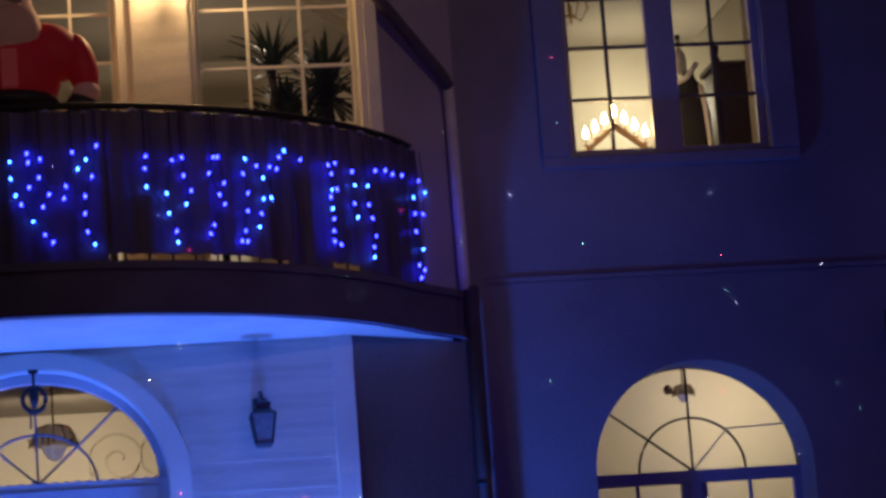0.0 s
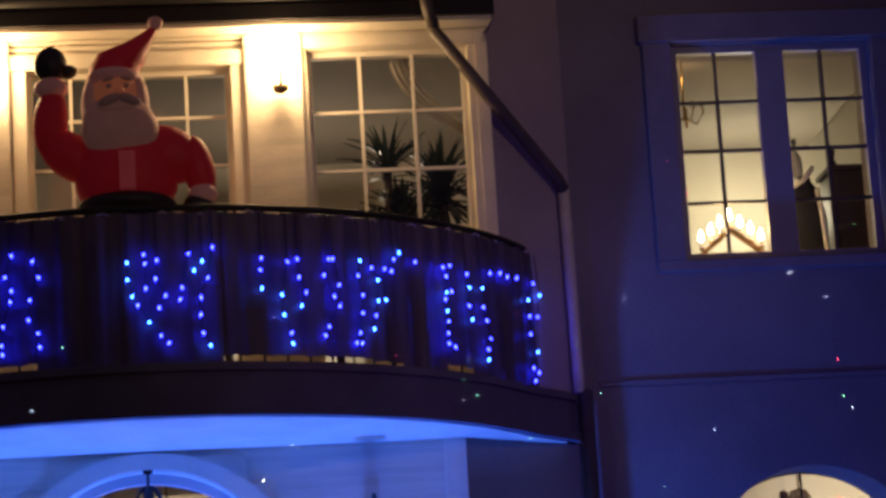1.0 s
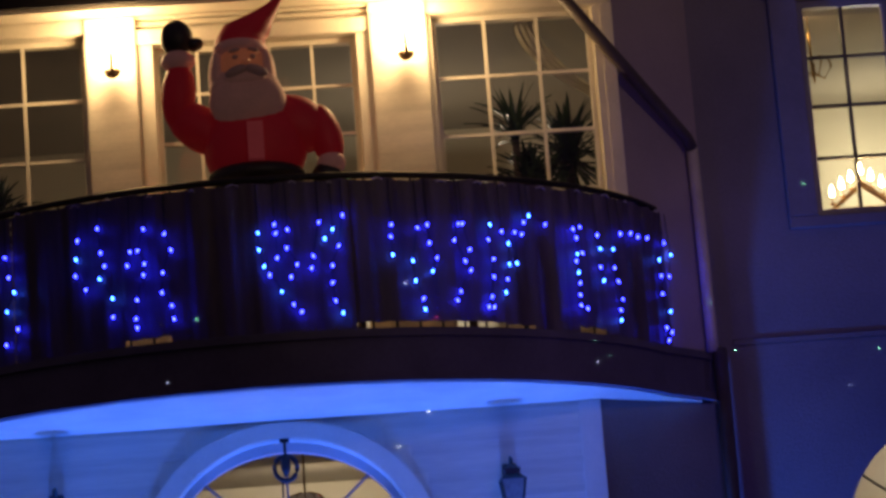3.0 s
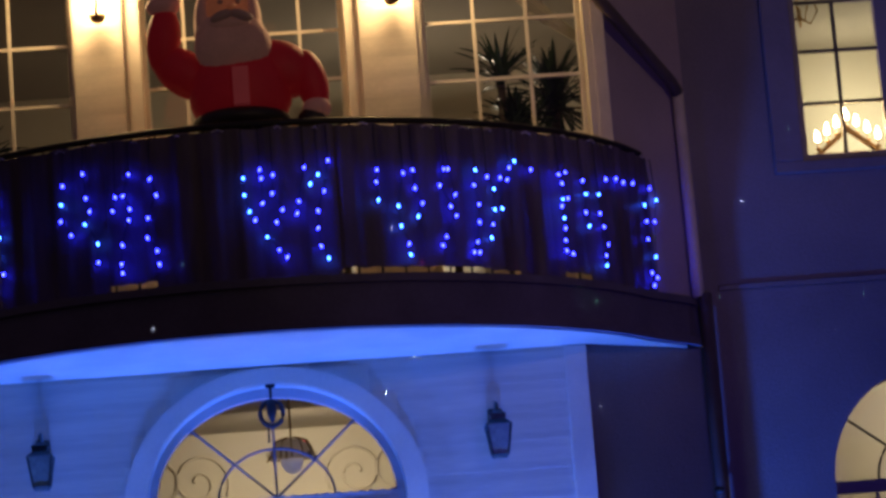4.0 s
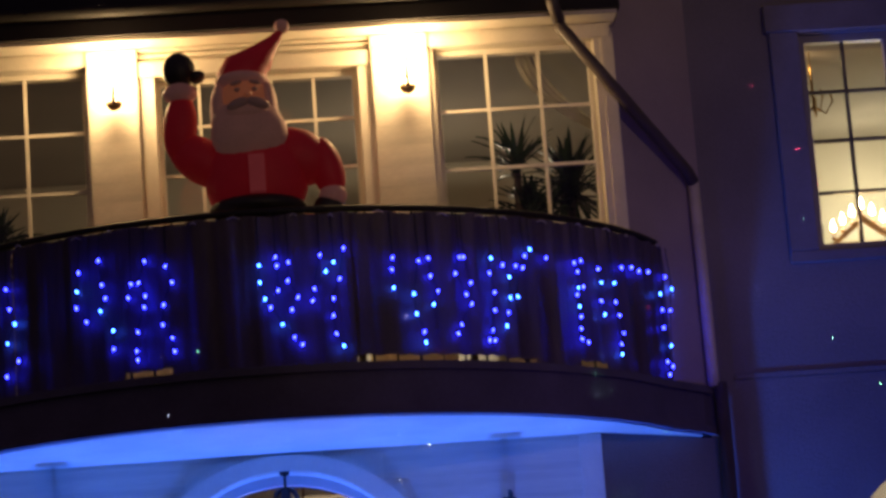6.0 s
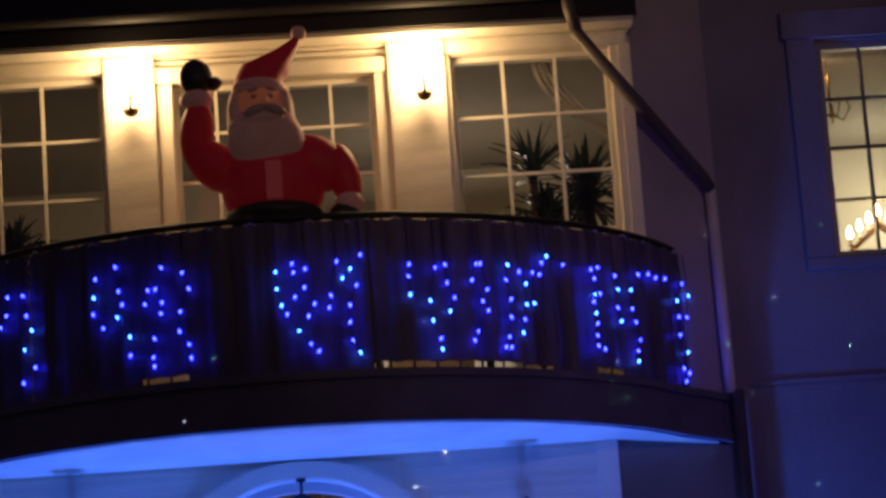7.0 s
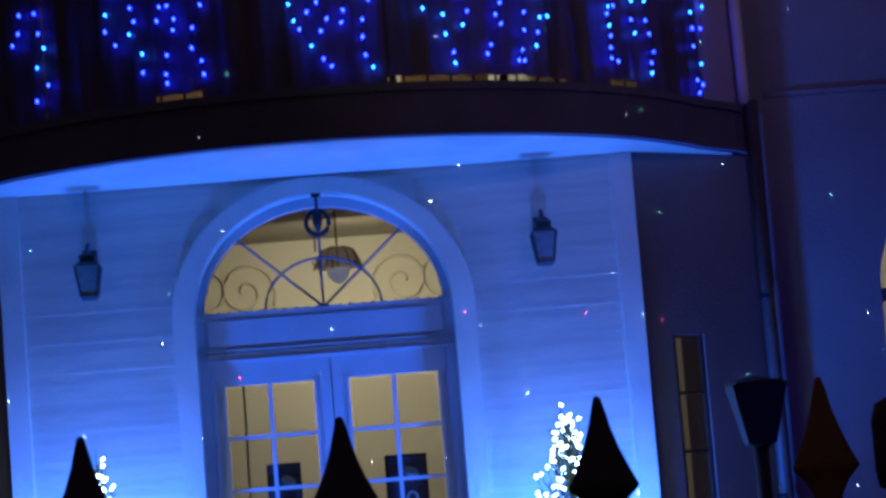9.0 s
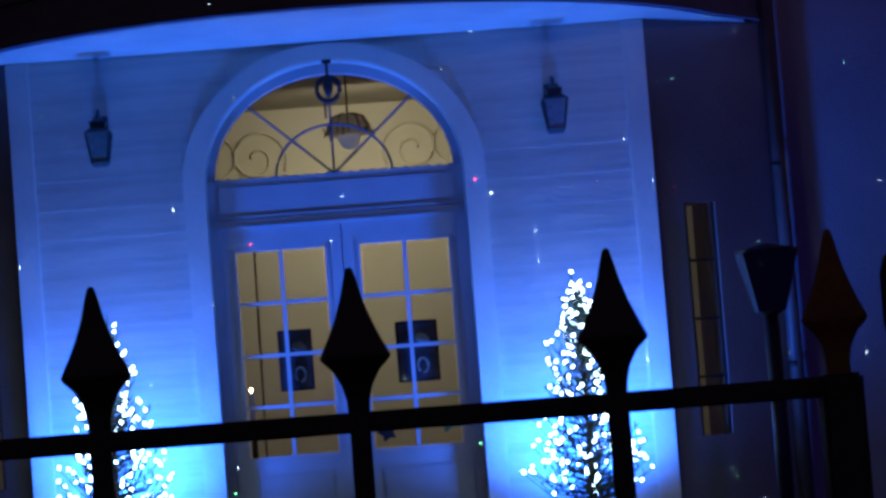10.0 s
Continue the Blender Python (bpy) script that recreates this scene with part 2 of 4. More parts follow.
def part(name, bm, material, parent=None, label="", smooth=False, bevel=0.0):
    if bevel:
        bmesh.ops.bevel(bm, geom=[e for e in bm.edges if e.is_manifold and e.calc_face_angle(0) > 0.5], offset=bevel, segments=2, affect="EDGES", clamp_overlap=True)
    bmesh.ops.recalc_face_normals(bm, faces=bm.faces)
    me = bpy.data.meshes.new(name)
    bm.to_mesh(me)
    bm.free()
    for m in material if isinstance(material, (list, tuple)) else (material,):
        me.materials.append(m)
    if smooth:
        for p in me.polygons:
            p.use_smooth = True
    ob = new(name, me)
    if parent:
        ob.parent = parent
    if label:
        ob["label"] = label
    return ob


def piece(name, mesh, parent, m=None):
    ob = new(name, mesh)
    ob.parent = parent
    if m is not None:
        ob.matrix_basis = m
    return ob


def made(fill, *args, **kw):
    bm = bmesh.new()
    fill(bm, *args, **kw)
    return bm


def boxes(*many):
    bm = bmesh.new()
    for b in many:
        box(bm, *b)
    return bm


def empty(name, at=(0, 0, 0)):
    ob = new(name)
    ob.location = at
    return ob


def structure(ob, label, category):
    return tagged(ob, label, category, kind="structure")


def arch_height(x, half, rise):
    return rise * math.sqrt(max(0.0, 1 - (x / half) ** 2))


def wall_arch(bm, x0, x1, z0, z1, y0, y1, cx, half, spring, rise, sill, steps=36):
    """Wall with one arched opening."""
    box(bm, x0, cx - half, y0, y1, z0, z1)
    box(bm, cx + half, x1, y0, y1, z0, z1)
    if sill > z0:
        box(bm, cx - half, cx + half, y0, y1, z0, sill)
    xs = [-half * math.cos(math.pi * i / steps) for i in range(steps + 1)]
    slab(bm, [(cx + a, spring + arch_height(a, half, rise)) for a in xs] + [(cx + half, z1), (cx - half, z1)], y0, y1)


def arch_band(bm, cx, spring, inner, inner_rise, outer, outer_rise, y0, y1, steps=36):
    turn = [math.pi * i / steps for i in range(steps + 1)]
    slab(bm, [(cx - inner * math.cos(a), spring + inner_rise * math.sin(a)) for a in turn] + [(cx - outer * math.cos(a), spring + outer_rise * math.sin(a)) for a in reversed(turn)], y0, y1)


def half_disc(bm, cx, spring, half, rise, y0, y1, steps=36):
    slab(bm, [(cx - half * math.cos(math.pi * i / steps), spring + rise * math.sin(math.pi * i / steps)) for i in range(steps + 1)], y0, y1)


# ---- the place ----
GROUND, SOFFIT, DECK, EAVE, MAIN = 0.8, 4.43, 4.785, 7.35, 0.62
bm = bmesh.new()
rows = [(-300, 0), (-9, 0), (-3.5, 0.8), (300, 0.8)]
cols = [-300, -12, 12, 300]
grid = [[bm.verts.new((x, y, z)) for x in cols] for y, z in rows]
for r, s in zip(grid, grid[1:]):
    for i in range(3):
        bm.faces.new((r[i], r[i + 1], s[i + 1], s[i]))
structure(part("ground", bm, M_GROUND), "dark wintry lawn sloping up to the house", "ground")

# lower bay: front with the arched doorway, and two slanting sides
LOW, UP, CORNER = 2.18, 2.50, 3.12
ARCH = dict(cx=0.0, half=0.88, spring=3.50, rise=0.80)
bay = part("wall_bay", made(wall_arch, -LOW, LOW, GROUND, SOFFIT, 0.0, 0.30, sill=GROUND, **ARCH), M_TRIM)
structure(bay, "cream boarded bay wall washed in blue light", "wall")
for side in (-1, 1):
    # corner boards
    part("corner_board", boxes((side * LOW - 0.15 if side > 0 else -LOW - 0.004, side * LOW + 0.004 if side > 0 else -LOW + 0.15, -0.035, -0.004, GROUND, SOFFIT - 0.004)), M_TRIM, bay, bevel=0.006)
bm = bmesh.new()
arch_band(bm, 0, 3.50, 0.885, 0.805, 1.03, 0.915, -0.045, -0.004)
box(bm, -1.03, -0.885, -0.045, -0.004, GROUND, 3.50)
box(bm, 0.885, 1.03, -0.045, -0.004, GROUND, 3.50)
part("door_surround", bm, M_TRIM, bay)


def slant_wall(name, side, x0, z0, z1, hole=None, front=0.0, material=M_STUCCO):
    """Slanting bay side from the front corner back towards the main wall, with a narrow window."""
    p, q = Vector((x0 * side, front)), Vector((CORNER * side, MAIN))
    d = (q - p) / (q - p).length
    n = Vector((-d.y, d.x)) * side
    n = n if n.y > 0 else -n
    L = (q - p).length

    def quad(bm, s0, s1, za, zb, t0=0.0, t1=0.25):
        c = [p + d * s0 + n * t0, p + d * s1 + n * t0, p + d * s1 + n * t1, p + d * s0 + n * t1]
        prism(bm, [tuple(v) for v in (c if side > 0 else list(reversed(c)))], za, zb)

    bm = bmesh.new()
    if hole:
        a, b, za, zb = hole
        quad(bm, 0, a, z0, z1), quad(bm, b, L, z0, z1), quad(bm, a, b, z0, za), quad(bm, a, b, zb, z1)
    else:
        quad(bm, 0, L, z0, z1)
    wall = structure(part(name, bm, material), "slanting side wall of the bay, its shade put into darker render", "wall")
    if hole:
        win = empty("window_side")
        structure(win, "narrow barred bay window glowing cream", "window")
        bm = bmesh.new()
        quad(bm, a, b, za, zb, 0.030, 0.036)
        g = part("pane", bm, M_GLASS, win)
        g.visible_shadow = False
        bm = bmesh.new()
        for k in (0.25, 0.5, 0.75):
            z = za + (zb - za) * k
            quad(bm, a, b, z - 0.010, z + 0.010, 0.018, 0.05)
        quad(bm, a, a + 0.03, za, zb, 0.014, 0.07), quad(bm, b - 0.03, b, za, zb, 0.014, 0.07)
        part("window_frame", bm, M_DARKBAR, win)
    return wall


# bay sides hold their shade in colours darker than the cream front
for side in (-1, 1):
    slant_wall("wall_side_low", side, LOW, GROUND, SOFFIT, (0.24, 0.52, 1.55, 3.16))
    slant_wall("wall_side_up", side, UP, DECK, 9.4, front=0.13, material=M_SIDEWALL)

# upper bay front with three glazed openings
W_SIDE = (1.22, 2.36, 4.95, 7.24)
W_MID = (-0.74, 0.68, 4.95, 7.14)
bm = bmesh.new()
for x0, x1 in ((-UP, -W_SIDE[1]), (-W_SIDE[0], W_MID[0]), (W_MID[1], W_SIDE[0]), (W_SIDE[1], UP)):
    box(bm, x0, x1, 0.0, 0.30, DECK, EAVE + 0.2)
for x0, x1, z0, z1 in ((-W_SIDE[1], -W_SIDE[0], *W_SIDE[2:]), W_MID, W_SIDE):
    box(bm, x0, x1, 0.0, 0.30, DECK, z0)
    box(bm, x0, x1, 0.0, 0.30, z1, EAVE + 0.2)
upper = structure(part("wall_balcony", bm, M_TRIM), "cream wall behind the balcony, lit by two sconces", "wall")

for x0, x1 in ((-1.215, -0.855), (0.775, 1.185)):
    part("pier", boxes((x0, x1, -0.085, -0.004, DECK + 0.004, EAVE - 0.004)), M_TRIM, upper, "cream pier standing proud of the wall", bevel=0.008)


def casement(name, x0, x1, z0, z1, y, xs, zs, label, frame_mat, bar=0.022, edge=0.05, casing=0.0, casing_mat=None, stiles=(), bar_mat=None):
    """Glazed window: casing on the wall, frame, bars and one pane a light."""
    win = structure(empty(name), label, "window")
    part("window_frame", boxes((x0, x0 + edge, y, y + 0.07, z0, z1), (x1 - edge, x1, y, y + 0.07, z0, z1), (x0 + edge, x1 - edge, y, y + 0.07, z1 - edge, z1),
                               (x0 + edge, x1 - edge, y, y + 0.07, z0, z0 + edge), *[(a, b, y - 0.004, y + 0.074, z0 + edge, z1 - edge) for a, b in stiles]), frame_mat, win)
    inner = sorted([x0 + edge, x1 - edge, *[v for s in stiles for v in s]])
    for x in xs:
        part("glazing_bar", boxes((x - bar / 2, x + bar / 2, y + 0.012, y + 0.055, z0 + edge, z1 - edge)), bar_mat or frame_mat, win)
    for lo, hi in zip(inner[::2], inner[1::2]):
        cuts = [lo, *[x for x in xs if lo < x < hi], hi]
        for z in zs:
            part("glazing_bar", boxes((lo, hi, y + 0.016, y + 0.051, z - bar / 2, z + bar / 2)), bar_mat or frame_mat, win)
        heights = [z0 + edge, *sorted(zs), z1 - edge]
        for a, b in zip(cuts, cuts[1:]):
            for c, d in zip(heights, heights[1:]):
                g = part("pane", boxes((a + bar / 2, b - bar / 2, y + 0.03, y + 0.036, c + bar / 2, d - bar / 2)), M_GLASS, win)
                g.visible_shadow = False
    if casing:
        c = casing
        part("casing", boxes((x0 - c, x0, -0.04 + y - 0.08, y - 0.084, z0, z1), (x1, x1 + c, -0.04 + y - 0.08, y - 0.084, z0, z1), (x0 - c - 0.03, x1 + c + 0.03, -0.06 + y - 0.08, y - 0.084, z1, z1 + c)),
             casing_mat or frame_mat, win, bevel=0.006)
    return win


ROWS_SIDE = (6.80, 6.375, 5.95, 5.5)
casement("window_1", *W_SIDE, 0.08, (1.60, 1.975), ROWS_SIDE, "tall cream balcony window with twelve lights", M_TRIM, edge=0.035, casing=0.09)
casement("window_2", -W_SIDE[1], -W_SIDE[0], *W_SIDE[2:], 0.08, (-1.975, -1.66), ROWS_SIDE, "tall cream balcony window with twelve lights", M_TRIM, edge=0.035, casing=0.09)
casement("door_balcony", *W_MID, 0.08, (-0.44, 0.37), (6.80, 6.45, 6.1, 5.7), "cream glazed double door onto the balcony", M_TRIM, edge=0.035, casing=0.11, stiles=((-0.16, 0.08),))
# mouldings under the eave
part("frieze_moulding", boxes((-UP, UP, -0.03, -0.004, 7.285, 7.312), (-UP, UP, -0.06, -0.004, 7.325, 7.346)), M_TRIM, upper, bevel=0.004)
for side in (-1, 1):
    x = side * (UP - 0.03)
    part("corner_pilaster", boxes((x - 0.06, x + 0.034, -0.05, -0.004, DECK + 0.004, 7.28)), M_TRIM, upper, bevel=0.006)

# main wall of the house, set back, with its windows
WIN = (3.94, 5.44, 5.74, 7.38)
ARCH2 = dict(cx=4.745, half=0.80, spring=3.43, rise=0.78)
for side in (1, -1):
    bm = bmesh.new()
    if side > 0:
        wall_arch(bm, CORNER, 11.0, GROUND, 5.0, MAIN, MAIN + 0.5, sill=1.7, **ARCH2)
        box(bm, CORNER, WIN[0], MAIN, MAIN + 0.5, 5.0, 9.5)
        box(bm, WIN[1], 11.0, MAIN, MAIN + 0.5, 5.0, 9.5)
        box(bm, WIN[0], WIN[1], MAIN, MAIN + 0.5, 5.0, WIN[2])
        box(bm, WIN[0], WIN[1], MAIN, MAIN + 0.5, WIN[3], 9.5)
    else:
        box(bm, -11.0, -CORNER, MAIN, MAIN + 0.5, GROUND, 9.5)
    wall = structure(part("wall_main", bm, M_STUCCO), "rendered main house wall under dim blue light", "wall")
    if side > 0:
        part("string_course", boxes((CORNER + 0.12, 11.0, MAIN - 0.012, MAIN - 0.004, 4.835, 4.88)), M_STUCCO, wall, bevel=0.006)
structure(part("wall_back", boxes((-11, 11, 6.6, 6.9, GROUND, 9.5), (-11.3, -11, MAIN, 6.9, GROUND, 9.5), (11, 11.3, MAIN, 6.9, GROUND, 9.5)), M_STUCCO), "plain rendered far walls of the house", "wall")
study_window = casement("window_3", *WIN, MAIN + 0.06, (4.285, 5.085), (6.945, 6.575, 6.185), "double casement window with dark bars and a blue-lit frame", M_WINDOW, bar=0.022, edge=0.06, casing=0.21, casing_mat=M_CASING, stiles=((4.59, 4.80),), bar_mat=M_DARKBAR)
part("window_sill", boxes((WIN[0] - 0.21, WIN[1] + 0.21, MAIN - 0.05, MAIN - 0.004, WIN[2] - 0.085, WIN[2])), M_CASING, study_window, bevel=0.008)

arched = structure(empty("window_4"), "arched window with spoked fanlight over dark casements", "window")
cx, half, spring, rise = ARCH2["cx"], ARCH2["half"], ARCH2["spring"], ARCH2["rise"]
Y = MAIN + 0.42
g = part("pane", made(half_disc, cx, spring + 0.02, half, rise, Y + 0.03, Y + 0.036), M_GLASS, arched)
g.visible_shadow = False
part("transom", boxes((cx - half, cx + half, Y - 0.03, Y + 0.07, spring - 0.07, spring + 0.02), (cx - 0.045, cx + 0.045, Y - 0.03, Y + 0.07, 1.7, spring - 0.07)), M_WINDOW, arched)
for way in (((90, 1.0),), ((142, 1.0),), ((47, 0.52), (24, 0.98))):
    line = [(cx, Y + 0.02, spring + 0.02)] + [(cx + half * k * math.cos(radians(a)), Y + 0.02, spring + 0.02 + rise * k * math.sin(radians(a))) for a, k in way]
    part("spoke", made(tube, line, 0.010 if len(way) == 1 else 0.007, 6), M_IRON if len(way) == 1 else M_WINDOW, arched)
part("fan_arc", made(tube, [(cx - 0.40 * math.cos(math.pi * i / 24), Y + 0.02, spring + 0.02 + 0.39 * math.sin(math.pi * i / 24)) for i in range(25)], 0.010, 6), M_IRON, arched)
for lo, hi in ((cx - half, cx - 0.045), (cx + 0.045, cx + half)):
    part("casement_frame", boxes((lo, lo + 0.05, Y, Y + 0.06, 1.7, spring - 0.07), (hi - 0.05, hi, Y, Y + 0.06, 1.7, spring - 0.07), ((lo + hi) / 2 - 0.011, (lo + hi) / 2 + 0.011, Y + 0.01, Y + 0.05, 1.7, spring - 0.07)), M_WINDOW, arched)
    g = part("pane", boxes((lo + 0.05, hi - 0.05, Y + 0.03, Y + 0.036, 1.7, spring - 0.07)), M_GLASS, arched)
    g.visible_shadow = False

# roof over the bay and over the house
bm = bmesh.new()
prism(bm, [(-UP - 0.02, -0.27), (UP + 0.02, -0.27), (UP + 0.02, 0.12), (-UP - 0.02, 0.12)], EAVE, EAVE + 0.03)
structure(part("eave_soffit", bm, M_TRIM), "cream boarded underside of the bay eave", "soffit")
bm = bmesh.new()
low = [bm.verts.new(v) for v in ((-UP - 0.04, -0.30, EAVE + 0.034), (UP + 0.04, -0.30, EAVE + 0.034), (UP + 0.04, MAIN, EAVE + 0.034), (-UP - 0.04, MAIN, EAVE + 0.034))]
mid = [bm.verts.new(v) for v in ((-UP - 0.04, -0.30, EAVE + 0.14), (UP + 0.04, -0.30, EAVE + 0.14), (UP + 0.04, MAIN, EAVE + 0.14), (-UP - 0.04, MAIN, EAVE + 0.14))]
top = [bm.verts.new(v) for v in ((-1.6, MAIN - 0.01, 8.9), (1.6, MAIN - 0.01, 8.9))]
for f in ((low[3], low[2], low[1], low[0]), (low[0], low[1], mid[1], mid[0]), (low[1], low[2], mid[2], mid[1]), (low[2], low[3], mid[3], mid[2]), (low[3], low[0], mid[0], mid[3]),
          (mid[0], mid[1], top[1], top[0]), (mid[1], mid[2], top[1]), (mid[3], mid[0], top[0]), (mid[2], mid[3], top[0], top[1])):
    bm.faces.new(f)
structure(part("roof_bay", bm, M_ROOF), "dark shingled hipped roof of the bay", "roof")
bm = boxes((-11.6, 11.6, 0.1, 7.2, 9.5, 9.9), (-CORNER + 0.01, CORNER - 0.01, MAIN, MAIN + 0.3, 7.6, 9.5))
structure(part("roof_main", bm, M_ROOF), "dark roof of the main house", "roof")

# balcony: curved slab, deck fascia, railing with a dark screen cloth
RC, CY = 3.10, 1.64


def on_arc(angle, radius=RC):
    """Plan point of the balcony's curve; angle in degrees from straight ahead."""
    return radius * math.sin(radians(angle)), CY - radius * math.cos(radians(angle))


END = 70.5
arc = [on_arc(-END + 2 * END * i / 72) for i in range(73)]
balcony = tagged(empty("balcony", (0, 0, SOFFIT)), "curved balcony with dark fascia and pale lit underside", "balcony", kind="structure")
bm = bmesh.new()
outline = [(-3.04, 0.53), (-2.98, 0.42), (-2.90, 0.32), (-2.81, 0.22)] + [(x, y) for x, y in arc if y < 0.08] + [(2.81, 0.22), (2.90, 0.32), (2.98, 0.42), (3.04, 0.53), (3.10, MAIN - 0.004), (-3.10, MAIN - 0.004)]
inner = [(-2.97, MAIN - 0.03), (-2.95, 0.43), (-2.87, 0.33), (-2.78, 0.23)] + [(x * 0.99, CY - (CY - y) * 0.99) for x, y in arc if y < 0.08] + [(2.78, 0.23), (2.87, 0.33), (2.95, 0.43), (2.97, MAIN - 0.03)]
ob = part("soffit_plate", made(prism, inner, SOFFIT, SOFFIT + 0.03), M_TRIM)
ob.parent, ob.matrix_parent_inverse = balcony, Matrix.Translation((0, 0, -SOFFIT))
ob = part("deck_slab", made(prism, outline, SOFFIT + 0.034, DECK), M_FASCIA)
ob.parent, ob.matrix_parent_inverse = balcony, Matrix.Translation((0, 0, -SOFFIT))
# floor boards kept pale to bounce sconce light onto the side walls
ob = part("deck_floor", made(prism, [(x * 0.96, CY - (CY - y) * 0.96) for x, y in arc if y < 0.33] + [(2.75, 0.30), (2.50, 0.10), (2.49, -0.004), (-2.49, -0.004), (-2.50, 0.10), (-2.75, 0.30)], DECK + 0.001, DECK + 0.012), M_DECKING, label="pale worn deck boards")
ob.parent, ob.matrix_parent_inverse = balcony, Matrix.Translation((0, 0, -SOFFIT))
for r1, za, zb in ((1.012, SOFFIT + 0.004, SOFFIT + 0.06), (1.010, DECK - 0.06, DECK - 0.01)):
    rim = outline[:-2]
    c = [(x * r1, CY - (CY - y) * r1) for x, y in rim] + list(reversed(rim))
    ob = part("fascia_moulding", made(prism, c, za, zb), M_FASCIA)
    ob.parent, ob.matrix_parent_inverse = balcony, Matrix.Translation((0, 0, -SOFFIT))

RAIL, RR = 5.83, 3.02
railing = tagged(empty("railing", (0, 0, DECK)), "black iron balcony railing screened with dark cloth", "railing")


def on_rail(name, bm, material, label="", smooth=False):
    ob = part(name, bm, material, railing, label, smooth)
    ob.matrix_parent_inverse = Matrix.Translation((0, 0, -DECK))
    return ob


AE = 66.0
on_rail("handrail", made(tube, [(*on_arc(-AE + 2 * AE * i / 80, RR), RAIL - 0.02) for i in range(81)], 0.024, 8), M_IRON, smooth=True)
on_rail("bottom_bar", made(tube, [(*on_arc(-AE + 2 * AE * i / 80, RR), DECK + 0.10) for i in range(81)], 0.010, 6), M_IRON)
for i in range(45):
    a = -AE + 2 * AE * i / 44
    x, y = on_arc(a, RR)
    on_rail("baluster", made(tube, [(x, y, DECK), (x, y, RAIL - 0.03)], 0.020 if i % 11 == 0 else 0.009, 6), M_IRON)


def screen(a0, a1, lift, seed):
    """One length of screen cloth tied outside the balusters, hanging in folds."""
    rnd = random.Random(seed)
    bm = bmesh.new()
    nu, nv = max(6, int((a1 - a0) * 2.2)), 10
    front, back = [], []
    ph = [rnd.uniform(0, 6.3) for _ in range(4)]
    for i in range(nu + 1):
        a = a0 + (a1 - a0) * i / nu
        for j in range(nv + 1):
            v = j / nv
            sag = 0.018 * abs(math.sin(a * 0.55 + ph[0])) * (v ** 3)
            fold = 0.010 * math.sin(a * 1.7 + ph[1] + v * 0.8) + 0.007 * math.sin(a * 4.1 + ph[2]) * (0.4 + 0.6 * v)
            bottom = DECK + (lift + 0.004 * math.sin(a * 2.3 + ph[3]) if lift > 0.02 else 0.001)
            z = bottom + (RAIL - 0.045 - bottom - sag) * v
            for r, store in ((RR + 0.035 + fold, front), (RR + 0.031 + fold, back)):
                x, y = on_arc(a, r)
                store.append(bm.verts.new((x, y, z)))
    k = nv + 1
    for i in range(nu):
        for j in range(nv):
            q = [i * k + j, (i + 1) * k + j, (i + 1) * k + j + 1, i * k + j + 1]
            bm.faces.new([front[n] for n in q])
            bm.faces.new([back[n] for n in reversed(q)])
    return bm


SCREENS = [(-66, -34, 0.012), (-34, -18.5, 0.012), (-18.5, -12.5, 0.045), (-12.5, 9.8, 0.012), (9.8, 29.5, 0.047), (29.5, 34, 0.03), (34, 41.5, 0.012), (41.5, 47, 0.05), (47, 66, 0.012)]
for n, (a0, a1, lift) in enumerate(SCREENS):
    on_rail("screen_cloth", screen(a0, a1, lift, n), M_CLOTH, "dark brown screen cloth", smooth=True)

# ---- downpipe and gutter ----
pipe = tagged(empty("downpipe", (3.12, 0.5, GROUND)), "brown downpipe slanting from the eave to the wall corner", "downpipe")


def on_pipe(name, bm, material):
    ob = part(name, bm, material, pipe, smooth=True)
    ob.matrix_parent_inverse = Matrix.Translation((-3.12, -0.5, -GROUND))


on_pipe("outlet", made(tube, [(2.055, -0.36, 7.535), (2.065, -0.36, 7.415), (2.105, -0.32, 7.285)], 0.045, 12), M_PIPE)
on_pipe("slanting_pipe", made(tube, [(2.095, -0.32, 7.275), (2.56, -0.03, 6.765), (3.01, 0.42, 6.345), (3.055, 0.47, 6.27)], 0.045, 12), M_PIPE)
# same pipe as the dark lengths, painted paler where lamp light catches it
on_pipe("standing_pipe", made(tube, [(3.058, 0.48, 6.28), (3.072, 0.49, 5.0), (3.072, 0.49, DECK)], 0.042, 12), M_PIPE_LIT)
on_pipe("lower_pipe", made(tube, [(3.12, 0.5, DECK + 0.02), (3.12, 0.5, GROUND)], 0.050, 12), M_PIPE)
for y, z in ((0.5, 3.4), (0.5, 2.0)):
    on_pipe("clamp", made(turned, [(0.052, -0.02), (0.052, 0.02)], (3.11, y, z), 12), M_IRON)
gutter = tagged(empty("gutter", (0, -0.245, EAVE + 0.13)), "dark half-round rain gutter along the bay eave", "gutter")
prof = [(-0.052 + 0.05 * math.cos(math.pi + math.pi * k / 8) - 0.004, 0.105 + 0.07 * math.sin(math.pi + math.pi * k / 8)) for k in range(9)]
bm = bmesh.new()
ends = [[bm.verts.new((x, y + dy * 0.006, z)) for y, z in prof] + [bm.verts.new((x, y * 0.92, z + 0.006)) for y, z in reversed(prof)] for x, dy in ((-UP - 0.02, 0), (2.14, 0))]
for k in range(18):
    bm.faces.new((ends[0][k], ends[0][(k + 1) % 18], ends[1][(k + 1) % 18], ends[1][k]))
part("trough", bm, M_IRON, gutter, smooth=True)
